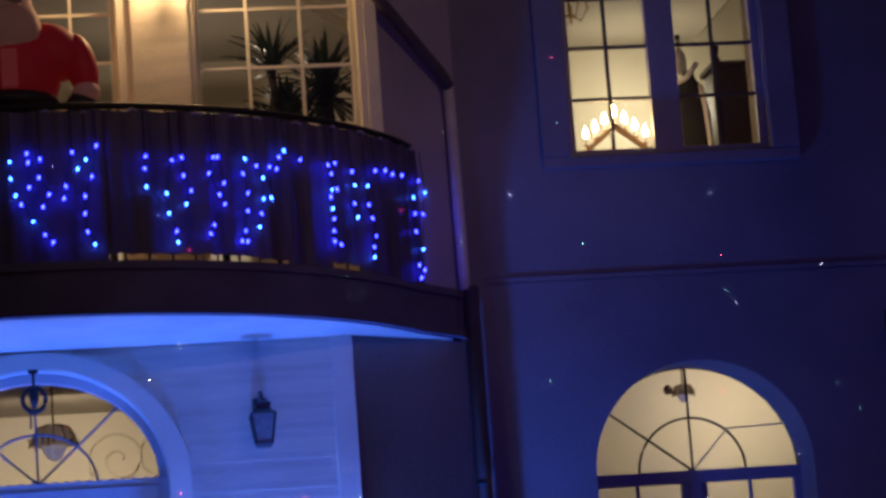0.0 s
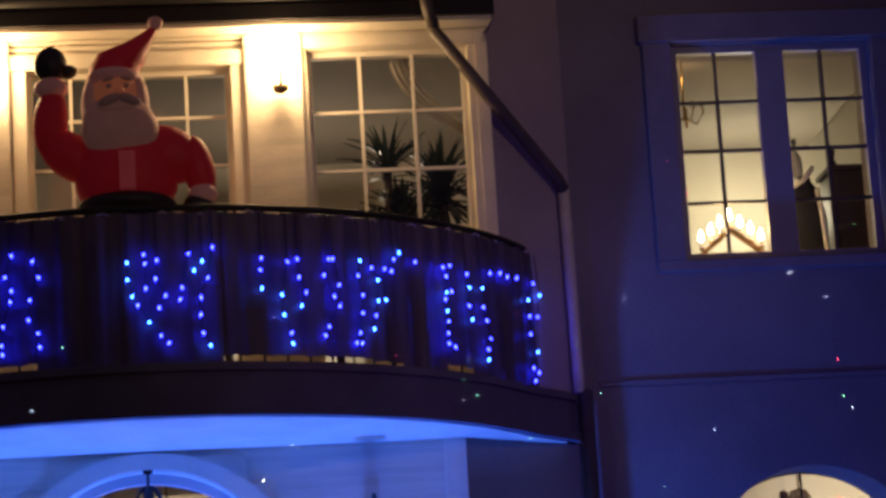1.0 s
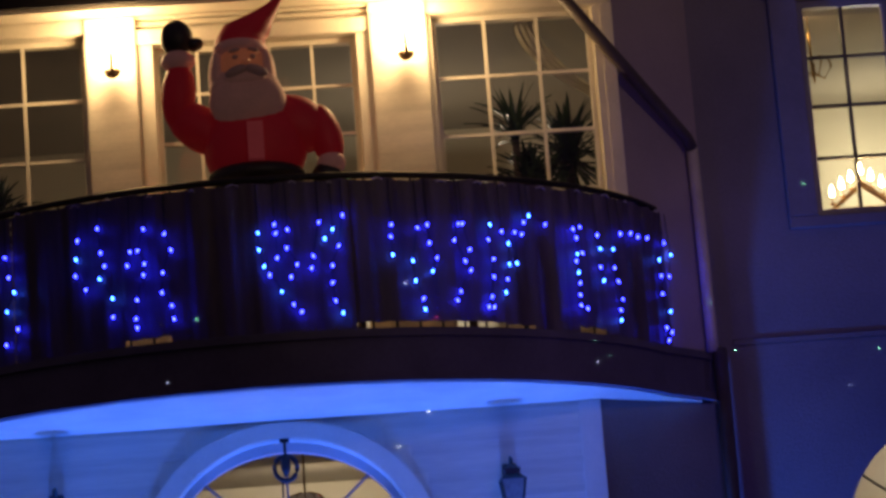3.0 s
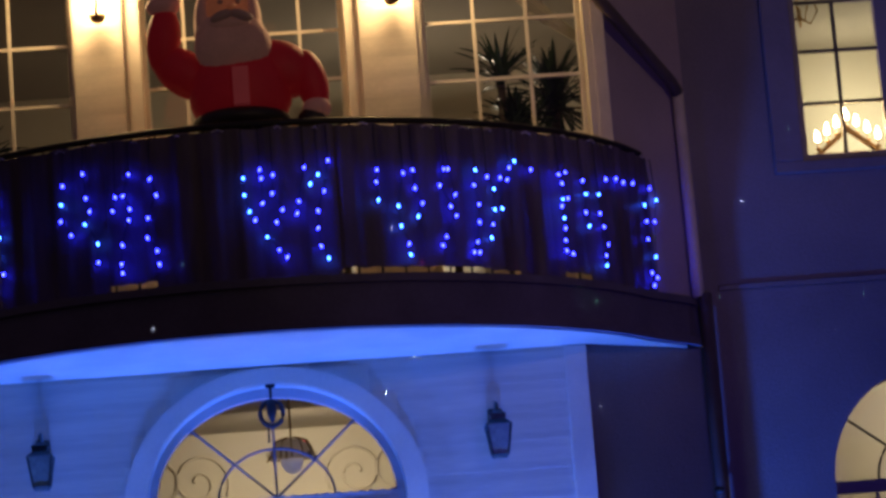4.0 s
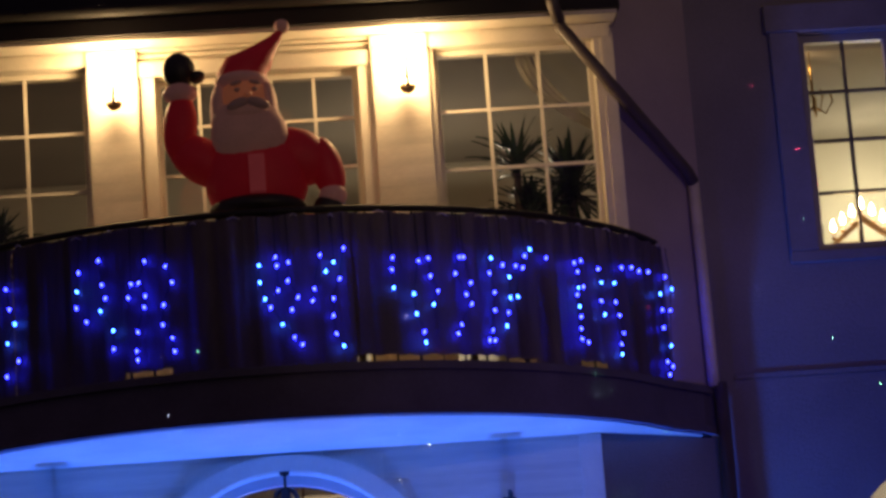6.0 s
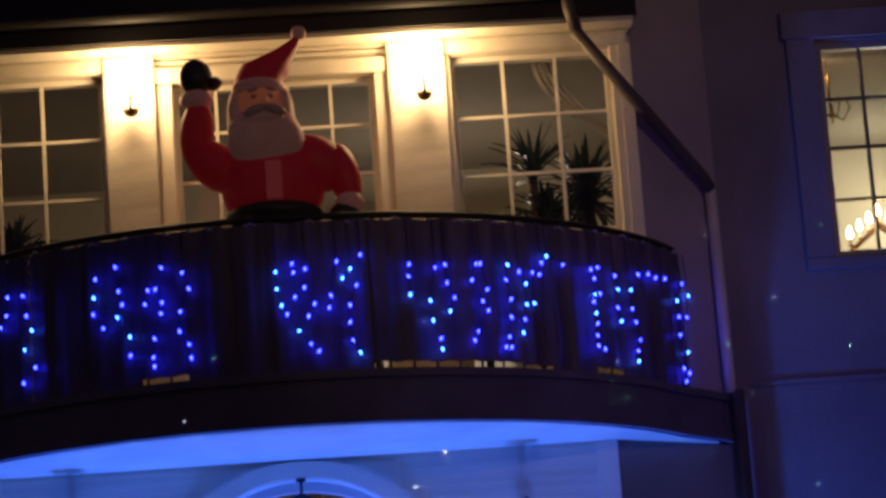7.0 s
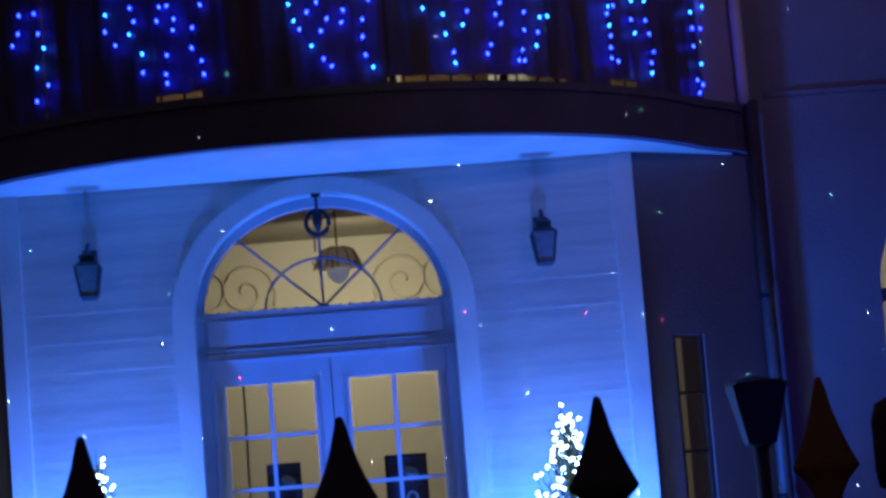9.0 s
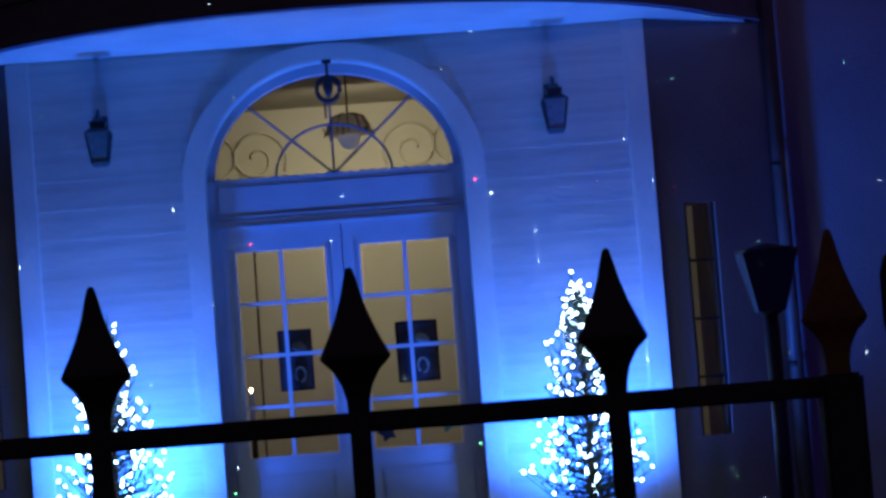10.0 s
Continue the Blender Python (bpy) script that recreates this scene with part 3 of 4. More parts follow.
for x in (-UP - 0.03, 2.14):
    bm = bmesh.new()
    v = [[bm.verts.new((x + dx, y, z)) for y, z in prof] for dx in (0.0, 0.01)]
    bm.faces.new(v[0]), bm.faces.new(list(reversed(v[1])))
    for k in range(9):
        bm.faces.new((v[0][k], v[0][(k + 1) % 9], v[1][(k + 1) % 9], v[1][k]))
    part("end_cap", bm, M_IRON, gutter)
for k in range(7):
    x = -2.3 + 0.7 * k
    part("bracket", boxes((x, x + 0.02, -0.11, 0.03, 0.108, 0.114), (x, x + 0.02, -0.112, -0.106, 0.06, 0.108)), M_IRON, gutter)

# pale streaks added under the handrail for highlights on the screen cloth
rnd = random.Random(21)
for k in range(22):
    a = -60 + 120 * (k + rnd.uniform(-0.3, 0.3)) / 21
    w = rnd.uniform(0.5, 1.6)
    z = RAIL - 0.055 - rnd.uniform(0, 0.03)
    on_rail("cloth_streak", made(tube, [(*on_arc(a - w / 2, RR + 0.062), z), (*on_arc(a, RR + 0.066), z + 0.012), (*on_arc(a + w / 2, RR + 0.062), z - 0.004)], 0.0045, 5), M_STREAK_CORD, "pale streak standing for a highlight on the cloth")

# ---- rooms ----


def room(x0, x1, y0, y1, z0, z1, walls, tag, above=None):
    structure(part("room_wall", boxes((x0 - 0.1, x1 + 0.1, y1, y1 + 0.1, z0, z1), (x0 - 0.1, x0, y0, y1, z0, z1), (x1, x1 + 0.1, y0, y1, z0, z1)), walls), "plastered walls of the " + tag, "wall")
    structure(part("floor", boxes((x0 - 0.1, x1 + 0.1, y0, y1 + 0.1, z0 - 0.1, z0)), M_FLOORBOARD), "wooden floor of the " + tag, "floor")
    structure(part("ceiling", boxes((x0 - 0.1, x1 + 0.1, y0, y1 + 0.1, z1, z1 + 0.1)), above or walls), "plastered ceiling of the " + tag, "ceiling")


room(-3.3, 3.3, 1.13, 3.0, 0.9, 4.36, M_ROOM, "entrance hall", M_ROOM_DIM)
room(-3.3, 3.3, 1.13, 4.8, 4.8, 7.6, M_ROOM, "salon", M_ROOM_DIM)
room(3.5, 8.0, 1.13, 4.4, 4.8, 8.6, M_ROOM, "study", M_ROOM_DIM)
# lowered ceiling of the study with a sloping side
structure(part("ceiling_slope", made(slab, [(3.5, 7.50), (5.82, 7.50), (6.90, 8.58), (3.5, 8.58)], 1.13, 4.39), M_ROOM_DIM), "plastered study ceiling with a sloping side, toned down as dim", "ceiling")
room(3.5, 8.0, 1.13, 4.2, 0.9, 4.6, M_ROOM, "parlour")
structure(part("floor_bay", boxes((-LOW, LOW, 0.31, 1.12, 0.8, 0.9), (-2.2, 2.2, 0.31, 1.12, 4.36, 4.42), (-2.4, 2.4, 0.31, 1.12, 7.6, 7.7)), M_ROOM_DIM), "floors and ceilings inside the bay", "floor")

# ---- front door ----
door = structure(empty("door_1"), "painted glazed double front door under an arched fanlight", "door")
DY = 0.14
part("door_frame", boxes((-0.879, -0.81, DY - 0.03, DY + 0.10, GROUND, 3.20), (0.81, 0.879, DY - 0.03, DY + 0.10, GROUND, 3.20)), M_DOOR, door, bevel=0.006)
part("transom_panel", boxes((-0.879, 0.879, DY - 0.02, DY + 0.09, 3.26, 3.54), (-0.81, 0.81, DY - 0.028, DY - 0.02, 3.31, 3.49)), M_DOOR, door, bevel=0.004)
part("transom_moulding", boxes((-0.879, 0.879, DY - 0.040, DY + 0.05, 3.20, 3.222), (-0.879, 0.879, DY - 0.030, DY + 0.05, 3.222, 3.26), (-0.879, 0.879, DY - 0.036, DY - 0.021, 3.275, 3.287)), M_DOOR, door, bevel=0.004)
for side in (-1, 1):
    lo, hi = (-0.808, 0.012) if side < 0 else (0.02, 0.808)
    ga, gb = (-0.715, -0.105) if side < 0 else (0.135, 0.745)
    gz0, gz1 = 1.63, 3.04
    leaf = part("door_leaf", boxes((lo, ga, DY, DY + 0.05, 0.9, 3.198), (gb, hi, DY, DY + 0.05, 0.9, 3.198), (ga, gb, DY, DY + 0.05, 0.9, gz0), (ga, gb, DY, DY + 0.05, gz1, 3.198)), M_DOOR, door)
    m = (ga + gb) / 2
    part("glazing_bar", boxes((m - 0.013, m + 0.013, DY + 0.006, DY + 0.044, gz0, gz1)), M_DOOR, leaf)
    heights = [gz0, 1.97, 2.32, 2.68, gz1]
    for z in heights[1:-1]:
        part("glazing_bar", boxes((ga, gb, DY + 0.010, DY + 0.040, z - 0.012, z + 0.012)), M_DOOR, leaf)
    for a, b in ((ga, m), (m, gb)):
        for c, d in zip(heights, heights[1:]):
            g = part("pane", boxes((a + 0.013, b - 0.013, DY + 0.022, DY + 0.028, c + 0.012, d - 0.012)), M_GLASS, leaf)
            g.visible_shadow = False
    part("lower_panel", boxes((ga + 0.05, gb - 0.05, DY - 0.012, DY - 0.002, 1.0, 1.50)), M_DOOR, leaf, bevel=0.005)
    part("bead", boxes((ga - 0.02, gb + 0.02, DY - 0.014, DY - 0.002, 1.575, 1.60), (ga - 0.02, ga, DY - 0.010, DY - 0.002, 1.60, 3.05), (gb, gb + 0.02, DY - 0.010, DY - 0.002, 1.60, 3.05)), M_DOOR, leaf)
part("astragal", boxes((-0.012, 0.045, DY + 0.052, DY + 0.064, 0.9, 3.198)), M_DOOR, door)
fan = part("fanlight_pane", made(half_disc, 0, 3.54, 0.87, 0.75, DY + 0.05, DY + 0.056), M_GLASS, door)
fan.visible_shadow = False
part("fan_rim", made(arch_band, 0, 3.54, 0.82, 0.69, 0.878, 0.755, DY, DY + 0.08), M_DOOR, door)
for a in (40, 90, 140):
    part("spoke", made(tube, [(0, DY + 0.03, 3.54), ((0.57, DY + 0.03, 4.05), (0.0, DY + 0.03, 4.27), (-0.57, DY + 0.03, 4.05))[(a - 40) // 50]], 0.010, 6), M_SPOKE, door)
part("fan_arc", made(tube, [(-0.40 * math.cos(math.pi * i / 24), DY + 0.03, 3.54 + 0.34 * math.sin(math.pi * i / 24)) for i in range(25)], 0.010, 6), M_SPOKE, door)
# scalloped beading along the transom
bm = bmesh.new()
for i in range(22):
    x = -0.80 + 1.60 * i / 21
    blob(bm, (x, DY + 0.02, 3.545), (0.020, 0.02, 0.009), segments=8)
part("scalloped_bead", bm, M_DOOR, door)

# prints hung on the inside of the leaves
for x0, x1, z0, z1 in ((-0.475, -0.24, 2.07, 2.49), (0.335, 0.625, 2.07, 2.49)):
    sign = tagged(empty("door_print", (x0, DY + 0.08, z0)), "dark framed print hung behind the door glass", "picture", group="prints on the door")
    w, h = x1 - x0, z1 - z0
    part("frame", boxes((0, w, 0, 0.015, 0, h)), M_IRON, sign, bevel=0.004)
    part("print", boxes((0.02, w - 0.02, -0.004, -0.001, 0.02, h - 0.02)), M_PHOTO, sign)
    bm = bmesh.new()
    blob(bm, (w * 0.62, -0.006, h * 0.70), (0.055, 0.002, 0.035), (0, 25, 0), segments=12)
    part("pale_patch", bm, M_FADED, sign, "pale grey patch")
    bm = bmesh.new()
    tube(bm, [(w * 0.60 + 0.035 * math.cos(a / 10 * math.pi), -0.008, h * 0.26 + 0.05 * math.sin(a / 10 * math.pi)) for a in range(-5, 14)], 0.009, 6)
    part("pale_motif", bm, M_FADED, sign, "pale grey motif")
# small ornaments on the lowest panes
for x, z, s, m in ((0.23, 1.74, 0.07, M_IRON), (0.66, 1.80, 0.10, mat("teal_glass_star", (0.05, 0.30, 0.28), 0.3))):
    bm = bmesh.new()
    pts = [(math.cos(k * math.pi / 5) * (s if k % 2 else s * 0.6), math.sin(k * math.pi / 5) * (s if k % 2 else s * 0.6)) for k in range(10)]
    slab(bm, pts, -0.006, 0.006)
    star = tagged(part("window_star", bm, m), "small star ornament stuck to the door glass", "ornament")
    star.location = (x, DY + 0.075, z)

# black hook and ring hung in the arch
ring = tagged(empty("hanging_hook", (0.0, -0.02, 4.30)), "black iron hook and ring hanging in the arch", "hook")
part("peg", boxes((-0.032, 0.032, -0.02, 0.02, -0.022, 0.0), (-0.010, 0.010, -0.012, 0.012, -0.12, -0.02)), M_IRON, ring, bevel=0.003)
part("ring", made(tube, [(0.078 * math.cos(k * math.tau / 24), 0, -0.20 + 0.085 * math.sin(k * math.tau / 24)) for k in range(25)], 0.016, 8), M_IRON, ring, smooth=True)
part("clapper", made(turned, [(0.012, -0.26), (0.034, -0.20), (0.030, -0.13), (0.012, -0.10)], (0, 0, 0), 10), M_IRON, ring, smooth=True)
part("rod", made(tube, [(-0.028, 0, -0.26), (-0.03, 0, -0.40)], 0.008, 6), M_IRON, ring)


M_SHADE = mat("amber_lamp_shade", (0.45, 0.34, 0.24), 0.4, glow=0.10, glow_color=(1.0, 0.72, 0.45))


def ceiling_lamp(at, label, size, drop):
    """Ornate hanging lamp: ribbed shade, glass bowl and curled arms."""
    top = tagged(empty("ceiling_lamp", at), label, "lamp")
    k0 = size
    part("stem", made(tube, [(0, 0, 0.18 * k0), (0, 0, drop)], 0.008, 8), M_BRASS, top)
    part("shade", made(turned, [(r * k0, z * k0) for r, z in ((0.05, 0.20), (0.15, 0.17), (0.20, 0.08), (0.21, 0.0), (0.19, 0.0), (0.17, 0.07), (0.04, 0.17))], (0, 0, 0), 24), M_SHADE, top, "translucent amber shade", smooth=True)
    for k in range(12):
        a = k * math.tau / 12
        part("rib", made(tube, [(r * k0 * math.cos(a), r * k0 * math.sin(a), z * k0) for r, z in ((0.06, 0.205), (0.155, 0.175), (0.206, 0.08), (0.216, 0.0))], 0.006, 5), M_BRASS, top)
    part("bowl", made(turned, [(r * k0, z * k0) for r, z in ((0.02, -0.15), (0.07, -0.12), (0.11, -0.05), (0.11, 0.0))], (0, 0, 0), 20), M_OPAL, top, "opal glass bowl", smooth=True)
    for k in range(6):
        a = 0.3 + k * math.tau / 6
        line = [(0.21 + 0.055 * (1 - math.cos(u * 0.42)) + 0.012 * u * math.cos(u * 0.5), 0.05 - 0.075 * math.sin(u * 0.42)) for u in range(9)]
        part("arm", made(tube, [(r * k0 * math.cos(a), r * k0 * math.sin(a), z * k0) for r, z in line], 0.006, 6), M_BRASS, top, smooth=True)
    return top


M_OPAL = mat("opal_bowl", (0.8, 0.8, 0.85), 0.3, glow=0.20, glow_color=(0.70, 0.66, 0.95))
ceiling_lamp((0.12, 1.15, 3.91), "ornate brass hall lamp with an opal bowl", 0.75, 0.449)
ceiling_lamp((5.03, 2.4, 4.17), "small ornate parlour lamp with an opal bowl", 0.40, 0.429)
ball = tagged(empty("hanging_ball", (4.63, 1.15, 4.065)), "small brown bauble hung behind the arched window", "ornament")
part("bauble", made(turned, [(0.004, -0.036), (0.022, -0.029), (0.035, -0.012), (0.035, 0.012), (0.022, 0.029), (0.004, 0.036)], (0, 0, 0), 14), M_PINE, ball, smooth=True)
part("thread", made(tube, [(0, 0, 0.03), (0, 0, 0.535)], 0.0015, 4), M_STREAK_CORD, ball)
# curled tubes that stand for the shadow of scrollwork on the hall wall
M_SCROLL_SHADOW = mat("scroll_shadow_tone", (0.66, 0.59, 0.48), 0.6)
for x, flip in ((-0.95, 1), (-0.62, -1), (0.62, 1), (0.95, -1)):
    scroll = tagged(part("scroll_shadow", made(tube, [(flip * (0.03 + 0.0045 * k) * math.cos(k * 0.2067), 0, (0.03 + 0.0045 * k) * math.sin(k * 0.2067)) for k in range(49)], 0.011, 6), M_SCROLL_SHADOW, smooth=True), "curled tube standing for a scroll's shadow on the hall wall", "ornament", group="wall scrolls")
    scroll.location = (x, 2.985, 3.98)
# hall curtain rail and candle seen through the door
curtain = tagged(empty("door_curtain", (-0.62, 0.5, 0.9)), "thin brown curtain pole standing inside the door", "curtain")
part("pole", made(tube, [(0, 0, 0), (0.02, 0, 2.2)], 0.008, 8), M_PINE, curtain)
candle = tagged(empty("candle", (-0.70, 0.7, 1.9)), "lit electric candle on a dark stand behind the door", "candle")
part("stand", made(turned, [(0.06, -1.0), (0.02, -0.96), (0.02, -0.1), (0.045, -0.06), (0.045, -0.02)], (0, 0, 0), 12), M_WOOD, candle)
part("stick", made(turned, [(0.014, -0.02), (0.014, 0.19)], (0, 0, 0), 10), M_WHITE, candle)
part("flame", made(turned, [(0.003, 0.19), (0.008, 0.205), (0.003, 0.225)], (0, 0, 0), 10), M_FLAME, candle)


# ---- wall lanterns ----
def wall_lantern(at):
    top = tagged(empty("wall_lantern", at), "unlit dark green carriage lantern on a bracket", "lantern", group="lanterns beside the door")

    def frustum(bm, w0, w1, z0, z1):
        q = [[bm.verts.new((sx * w, sy * w, z)) for sx, sy in ((-1, -1), (1, -1), (1, 1), (-1, 1))] for w, z in ((w0, z0), (w1, z1))]
        for k in range(4):
            bm.faces.new((q[0][k], q[0][(k + 1) % 4], q[1][(k + 1) % 4], q[1][k]))
        bm.faces.new(list(reversed(q[0])))
        bm.faces.new(q[1])

    part("glass_body", made(frustum, 0.050, 0.080, -0.20, 0.0), M_LANTERN_GLASS, top, "dull lantern glass")
    for sx, sy in ((-1, -1), (1, -1), (1, 1), (-1, 1)):
        part("frame_bar", made(tube, [(0.052 * sx, 0.052 * sy, -0.205), (0.083 * sx, 0.083 * sy, 0.0)], 0.008, 6), M_LANTERN, top)
    bm = bmesh.new()
    frustum(bm, 0.092, 0.045, 0.0, 0.040)
    frustum(bm, 0.050, 0.055, 0.040, 0.075)
    frustum(bm, 0.056, 0.020, 0.075, 0.10)
    part("cap", bm, M_LANTERN, top)
    part("base", made(frustum, 0.045, 0.058, -0.225, -0.20), M_LANTERN, top)
    part("bracket", made(tube, [(0, 0, 0.095), (0, 0.03, 0.15), (0, 0.12, 0.17), (0, 0.20, 0.12), (0, 0.21, -0.05)], 0.012, 8), M_LANTERN, top, smooth=True)
    part("wall_plate", boxes((-0.05, 0.05, 0.205, 0.222, -0.14, 0.14)), M_LANTERN, top, bevel=0.006)
    return top


lantern = wall_lantern((1.520, -0.245, 3.885))
copy_thing(lantern, pose(-1.560, -0.245, 3.885))
copy_thing(lantern, pose(6.22, MAIN - 0.225, 4.36))


# ---- balcony sconces ----
def sconce(at):
    top = tagged(empty("wall_sconce", at), "small brass candle sconce shining on the balcony wall", "lamp", group="balcony sconces")
    part("back_plate", boxes((-0.022, 0.022, -0.012, -0.001, -0.115, -0.065)), M_BRONZE, top, bevel=0.004)
    part("arm", made(tube, [(0, -0.01, -0.09), (0, -0.06, -0.12), (0, -0.11, -0.135)], 0.006, 8), M_BRONZE, top, smooth=True)
    part("cup", made(turned, [(0.004, -0.190), (0.024, -0.185), (0.042, -0.175), (0.054, -0.156), (0.058, -0.135), (0.053, -0.133), (0.040, -0.138), (0.0, -0.142)], (0, -0.115, 0), 20), M_BRONZE, top, smooth=True)
    part("bulb", made(turned, [(0.016, -0.135), (0.013, -0.10), (0.011, -0.075), (0.006, -0.055)], (0, -0.115, 0), 10), M_SCONCE, top, smooth=True)
    part("stem", made(tube, [(0, -0.165, -0.15), (0, -0.165, 0.06)], 0.013, 8, tip=0.009), M_IRON, top, smooth=True)
    return top


lit = sconce((1.02, -0.091, 7.06))
copy_thing(lit, pose(-1.02, -0.091, 7.06))

# ---- inflatable figure behind the rail ----
bm = bmesh.new()
RED, GREY, PEACH, DARK, PALE = range(5)
FY = -1.0
blob(bm, (-0.06, FY, 6.12), (0.345, 0.27, 0.36), index=RED)
blob(bm, (-0.06, FY, 5.52), (0.335, 0.29, 0.42), index=DARK)
blob(bm, (-0.06, FY - 0.02, 5.91), (0.325, 0.275, 0.10), index=DARK)
blob(bm, (0.21, FY, 6.26), (0.25, 0.17, 0.19), (0, 24, 0), RED)
blob(bm, (0.41, FY - 0.02, 6.16), (0.108, 0.12, 0.22), (0, -12, 0), RED)
blob(bm, (0.435, FY - 0.04, 5.97), (0.095, 0.10, 0.08), index=PALE)
blob(bm, (0.40, FY - 0.04, 5.89), (0.10, 0.10, 0.09), index=DARK)
blob(bm, (-0.42, FY, 6.27), (0.24, 0.13, 0.15), (0, 38, 0), RED)
blob(bm, (-0.545, FY - 0.02, 6.50), (0.115, 0.11, 0.24), (0, 6, 0), RED)
blob(bm, (-0.535, FY - 0.02, 6.73), (0.115, 0.11, 0.075), index=PALE)
blob(bm, (-0.535, FY - 0.02, 6.89), (0.110, 0.09, 0.125), index=DARK)
blob(bm, (-0.42, FY - 0.02, 6.84), (0.060, 0.06, 0.045), (0, -15, 0), DARK)
blob(bm, (-0.11, FY - 0.07, 6.62), (0.168, 0.19, 0.20), index=PEACH)
blob(bm, (-0.12, FY - 0.05, 6.775), (0.182, 0.20, 0.070), index=PALE)
blob(bm, (-0.09, FY - 0.13, 6.40), (0.255, 0.16, 0.215), index=GREY)
blob(bm, (-0.105, FY - 0.11, 6.49), (0.235, 0.15, 0.17), index=GREY)
blob(bm, (-0.10, FY - 0.19, 6.53), (0.15, 0.10, 0.06), index=GREY)
blob(bm, (-0.275, FY - 0.06, 6.58), (0.065, 0.13, 0.19), index=GREY)
blob(bm, (0.045, FY - 0.06, 6.58), (0.065, 0.13, 0.19), index=GREY)
for v in box(bm, -0.105, 0.0, FY - 0.31, FY - 0.2, 5.97, 6.22):
    for f in v.link_faces:
        f.material_index = 6
HAT = [(-0.12, 6.79, 0.168), (-0.115, 6.85, 0.168), (-0.072, 6.91, 0.152), (-0.01, 6.965, 0.110), (0.05, 7.015, 0.076), (0.105, 7.065, 0.050), (0.15, 7.115, 0.028), (0.165, 7.15, 0.014)]
rings = [[bm.verts.new((x + w * math.cos(k * math.tau / 20), FY - 0.03 + w * 1.05 * math.sin(k * math.tau / 20), z + 0.25 * w * math.cos(k * math.tau / 20) * (-1 if i > 1 else 0))) for k in range(20)] for i, (x, z, w) in enumerate(HAT)]
for r, q in zip(rings, rings[1:]):
    for k in range(20):
        bm.faces.new((r[k], r[(k + 1) % 20], q[(k + 1) % 20], q[k])).smooth = True
blob(bm, (0.165, FY - 0.03, 7.155), (0.052, 0.05, 0.05), index=GREY)
# moustache, nose, eyes and brows
for sgn in (-1, 1):
    blob(bm, (-0.085 + sgn * 0.062, FY - 0.265, 6.575), (0.085, 0.045, 0.036), (0, sgn * 20, 0), 5, 14)
    blob(bm, (-0.095 + sgn * 0.058, FY - 0.245, 6.675), (0.020, 0.02, 0.016), (0, 0, 0), 5, 10)
    blob(bm, (-0.095 + sgn * 0.062, FY - 0.245, 6.722), (0.042, 0.02, 0.014), (0, sgn * 14, 0), 5, 10)
blob(bm, (-0.085, FY - 0.275, 6.635), (0.030, 0.035, 0.026), (0, 0, 0), PEACH, 12)
# stripe and brown pieces get the same painted glow
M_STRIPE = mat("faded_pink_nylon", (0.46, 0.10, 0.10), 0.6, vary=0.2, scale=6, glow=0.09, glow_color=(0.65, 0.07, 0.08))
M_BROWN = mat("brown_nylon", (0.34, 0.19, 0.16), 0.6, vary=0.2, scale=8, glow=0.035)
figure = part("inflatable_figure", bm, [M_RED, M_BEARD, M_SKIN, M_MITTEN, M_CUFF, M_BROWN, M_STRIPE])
tagged(figure, "red inflatable winter figure with pale beard behind the railing", "inflatable figure")
bm = bmesh.new()
turned(bm, [(0.30, 0), (0.30, 0.32)], (-0.06, FY, DECK), 20)
tagged(part("figure_stand", bm, M_WOOD), "dark round stand under the inflatable figure", "stand")

# ---- blue icicle lights on the railing ----
# each strand: bulbs from the top down, as degrees round the rail and height
FAR_STRANDS = [
    [(-36.8, 5.51), (-37.1, 5.39), (-38.1, 5.32)],
    [(-34.4, 5.5), (-33.8, 5.36), (-33.2, 5.26), (-34.4, 5.14), (-32.8, 5.01), (-34.7, 4.92)],
]
SECOND_STRANDS = [
    [(-23.7, 5.52), (-24.1, 5.4), (-24.2, 5.29), (-22.9, 5.19)],
    [(-21, 5.58), (-20.8, 5.42), (-20.4, 5.33), (-21.1, 5.25), (-19.5, 5.11), (-19.6, 4.99)],
    [(-15.2, 5.54), (-16, 5.4), (-15.3, 5.31), (-15.5, 5.24), (-16.4, 5.08), (-16.7, 4.96), (-16.6, 4.9)],
    [(-17, 5.4), (-17.4, 5.31)],
    [(-12.6, 5.49), (-11.9, 5.38), (-13.1, 5.24), (-13.3, 5.11), (-12.2, 5.02), (-12, 4.93)],
]
MIDDLE_STRANDS = [
    [(-1.4, 5.44), (-1.4, 5.33), (-0.9, 5.22), (-0.3, 5.16), (1, 5.05), (2.3, 4.96), (3.2, 4.91)],
    [(0.6, 5.49), (0.7, 5.43), (0.7, 5.27)],
    [(2.1, 5.45), (1.9, 5.33), (3, 5.22), (2.2, 5.14)],
    [(5.9, 5.49), (5, 5.27), (4.7, 5.19)],
    [(7.5, 5.44), (6.5, 5.38)],
    [(8.8, 5.53), (8.1, 5.33), (7.2, 5.2), (7.1, 5.09), (7.3, 4.97), (8.1, 4.89)],
]
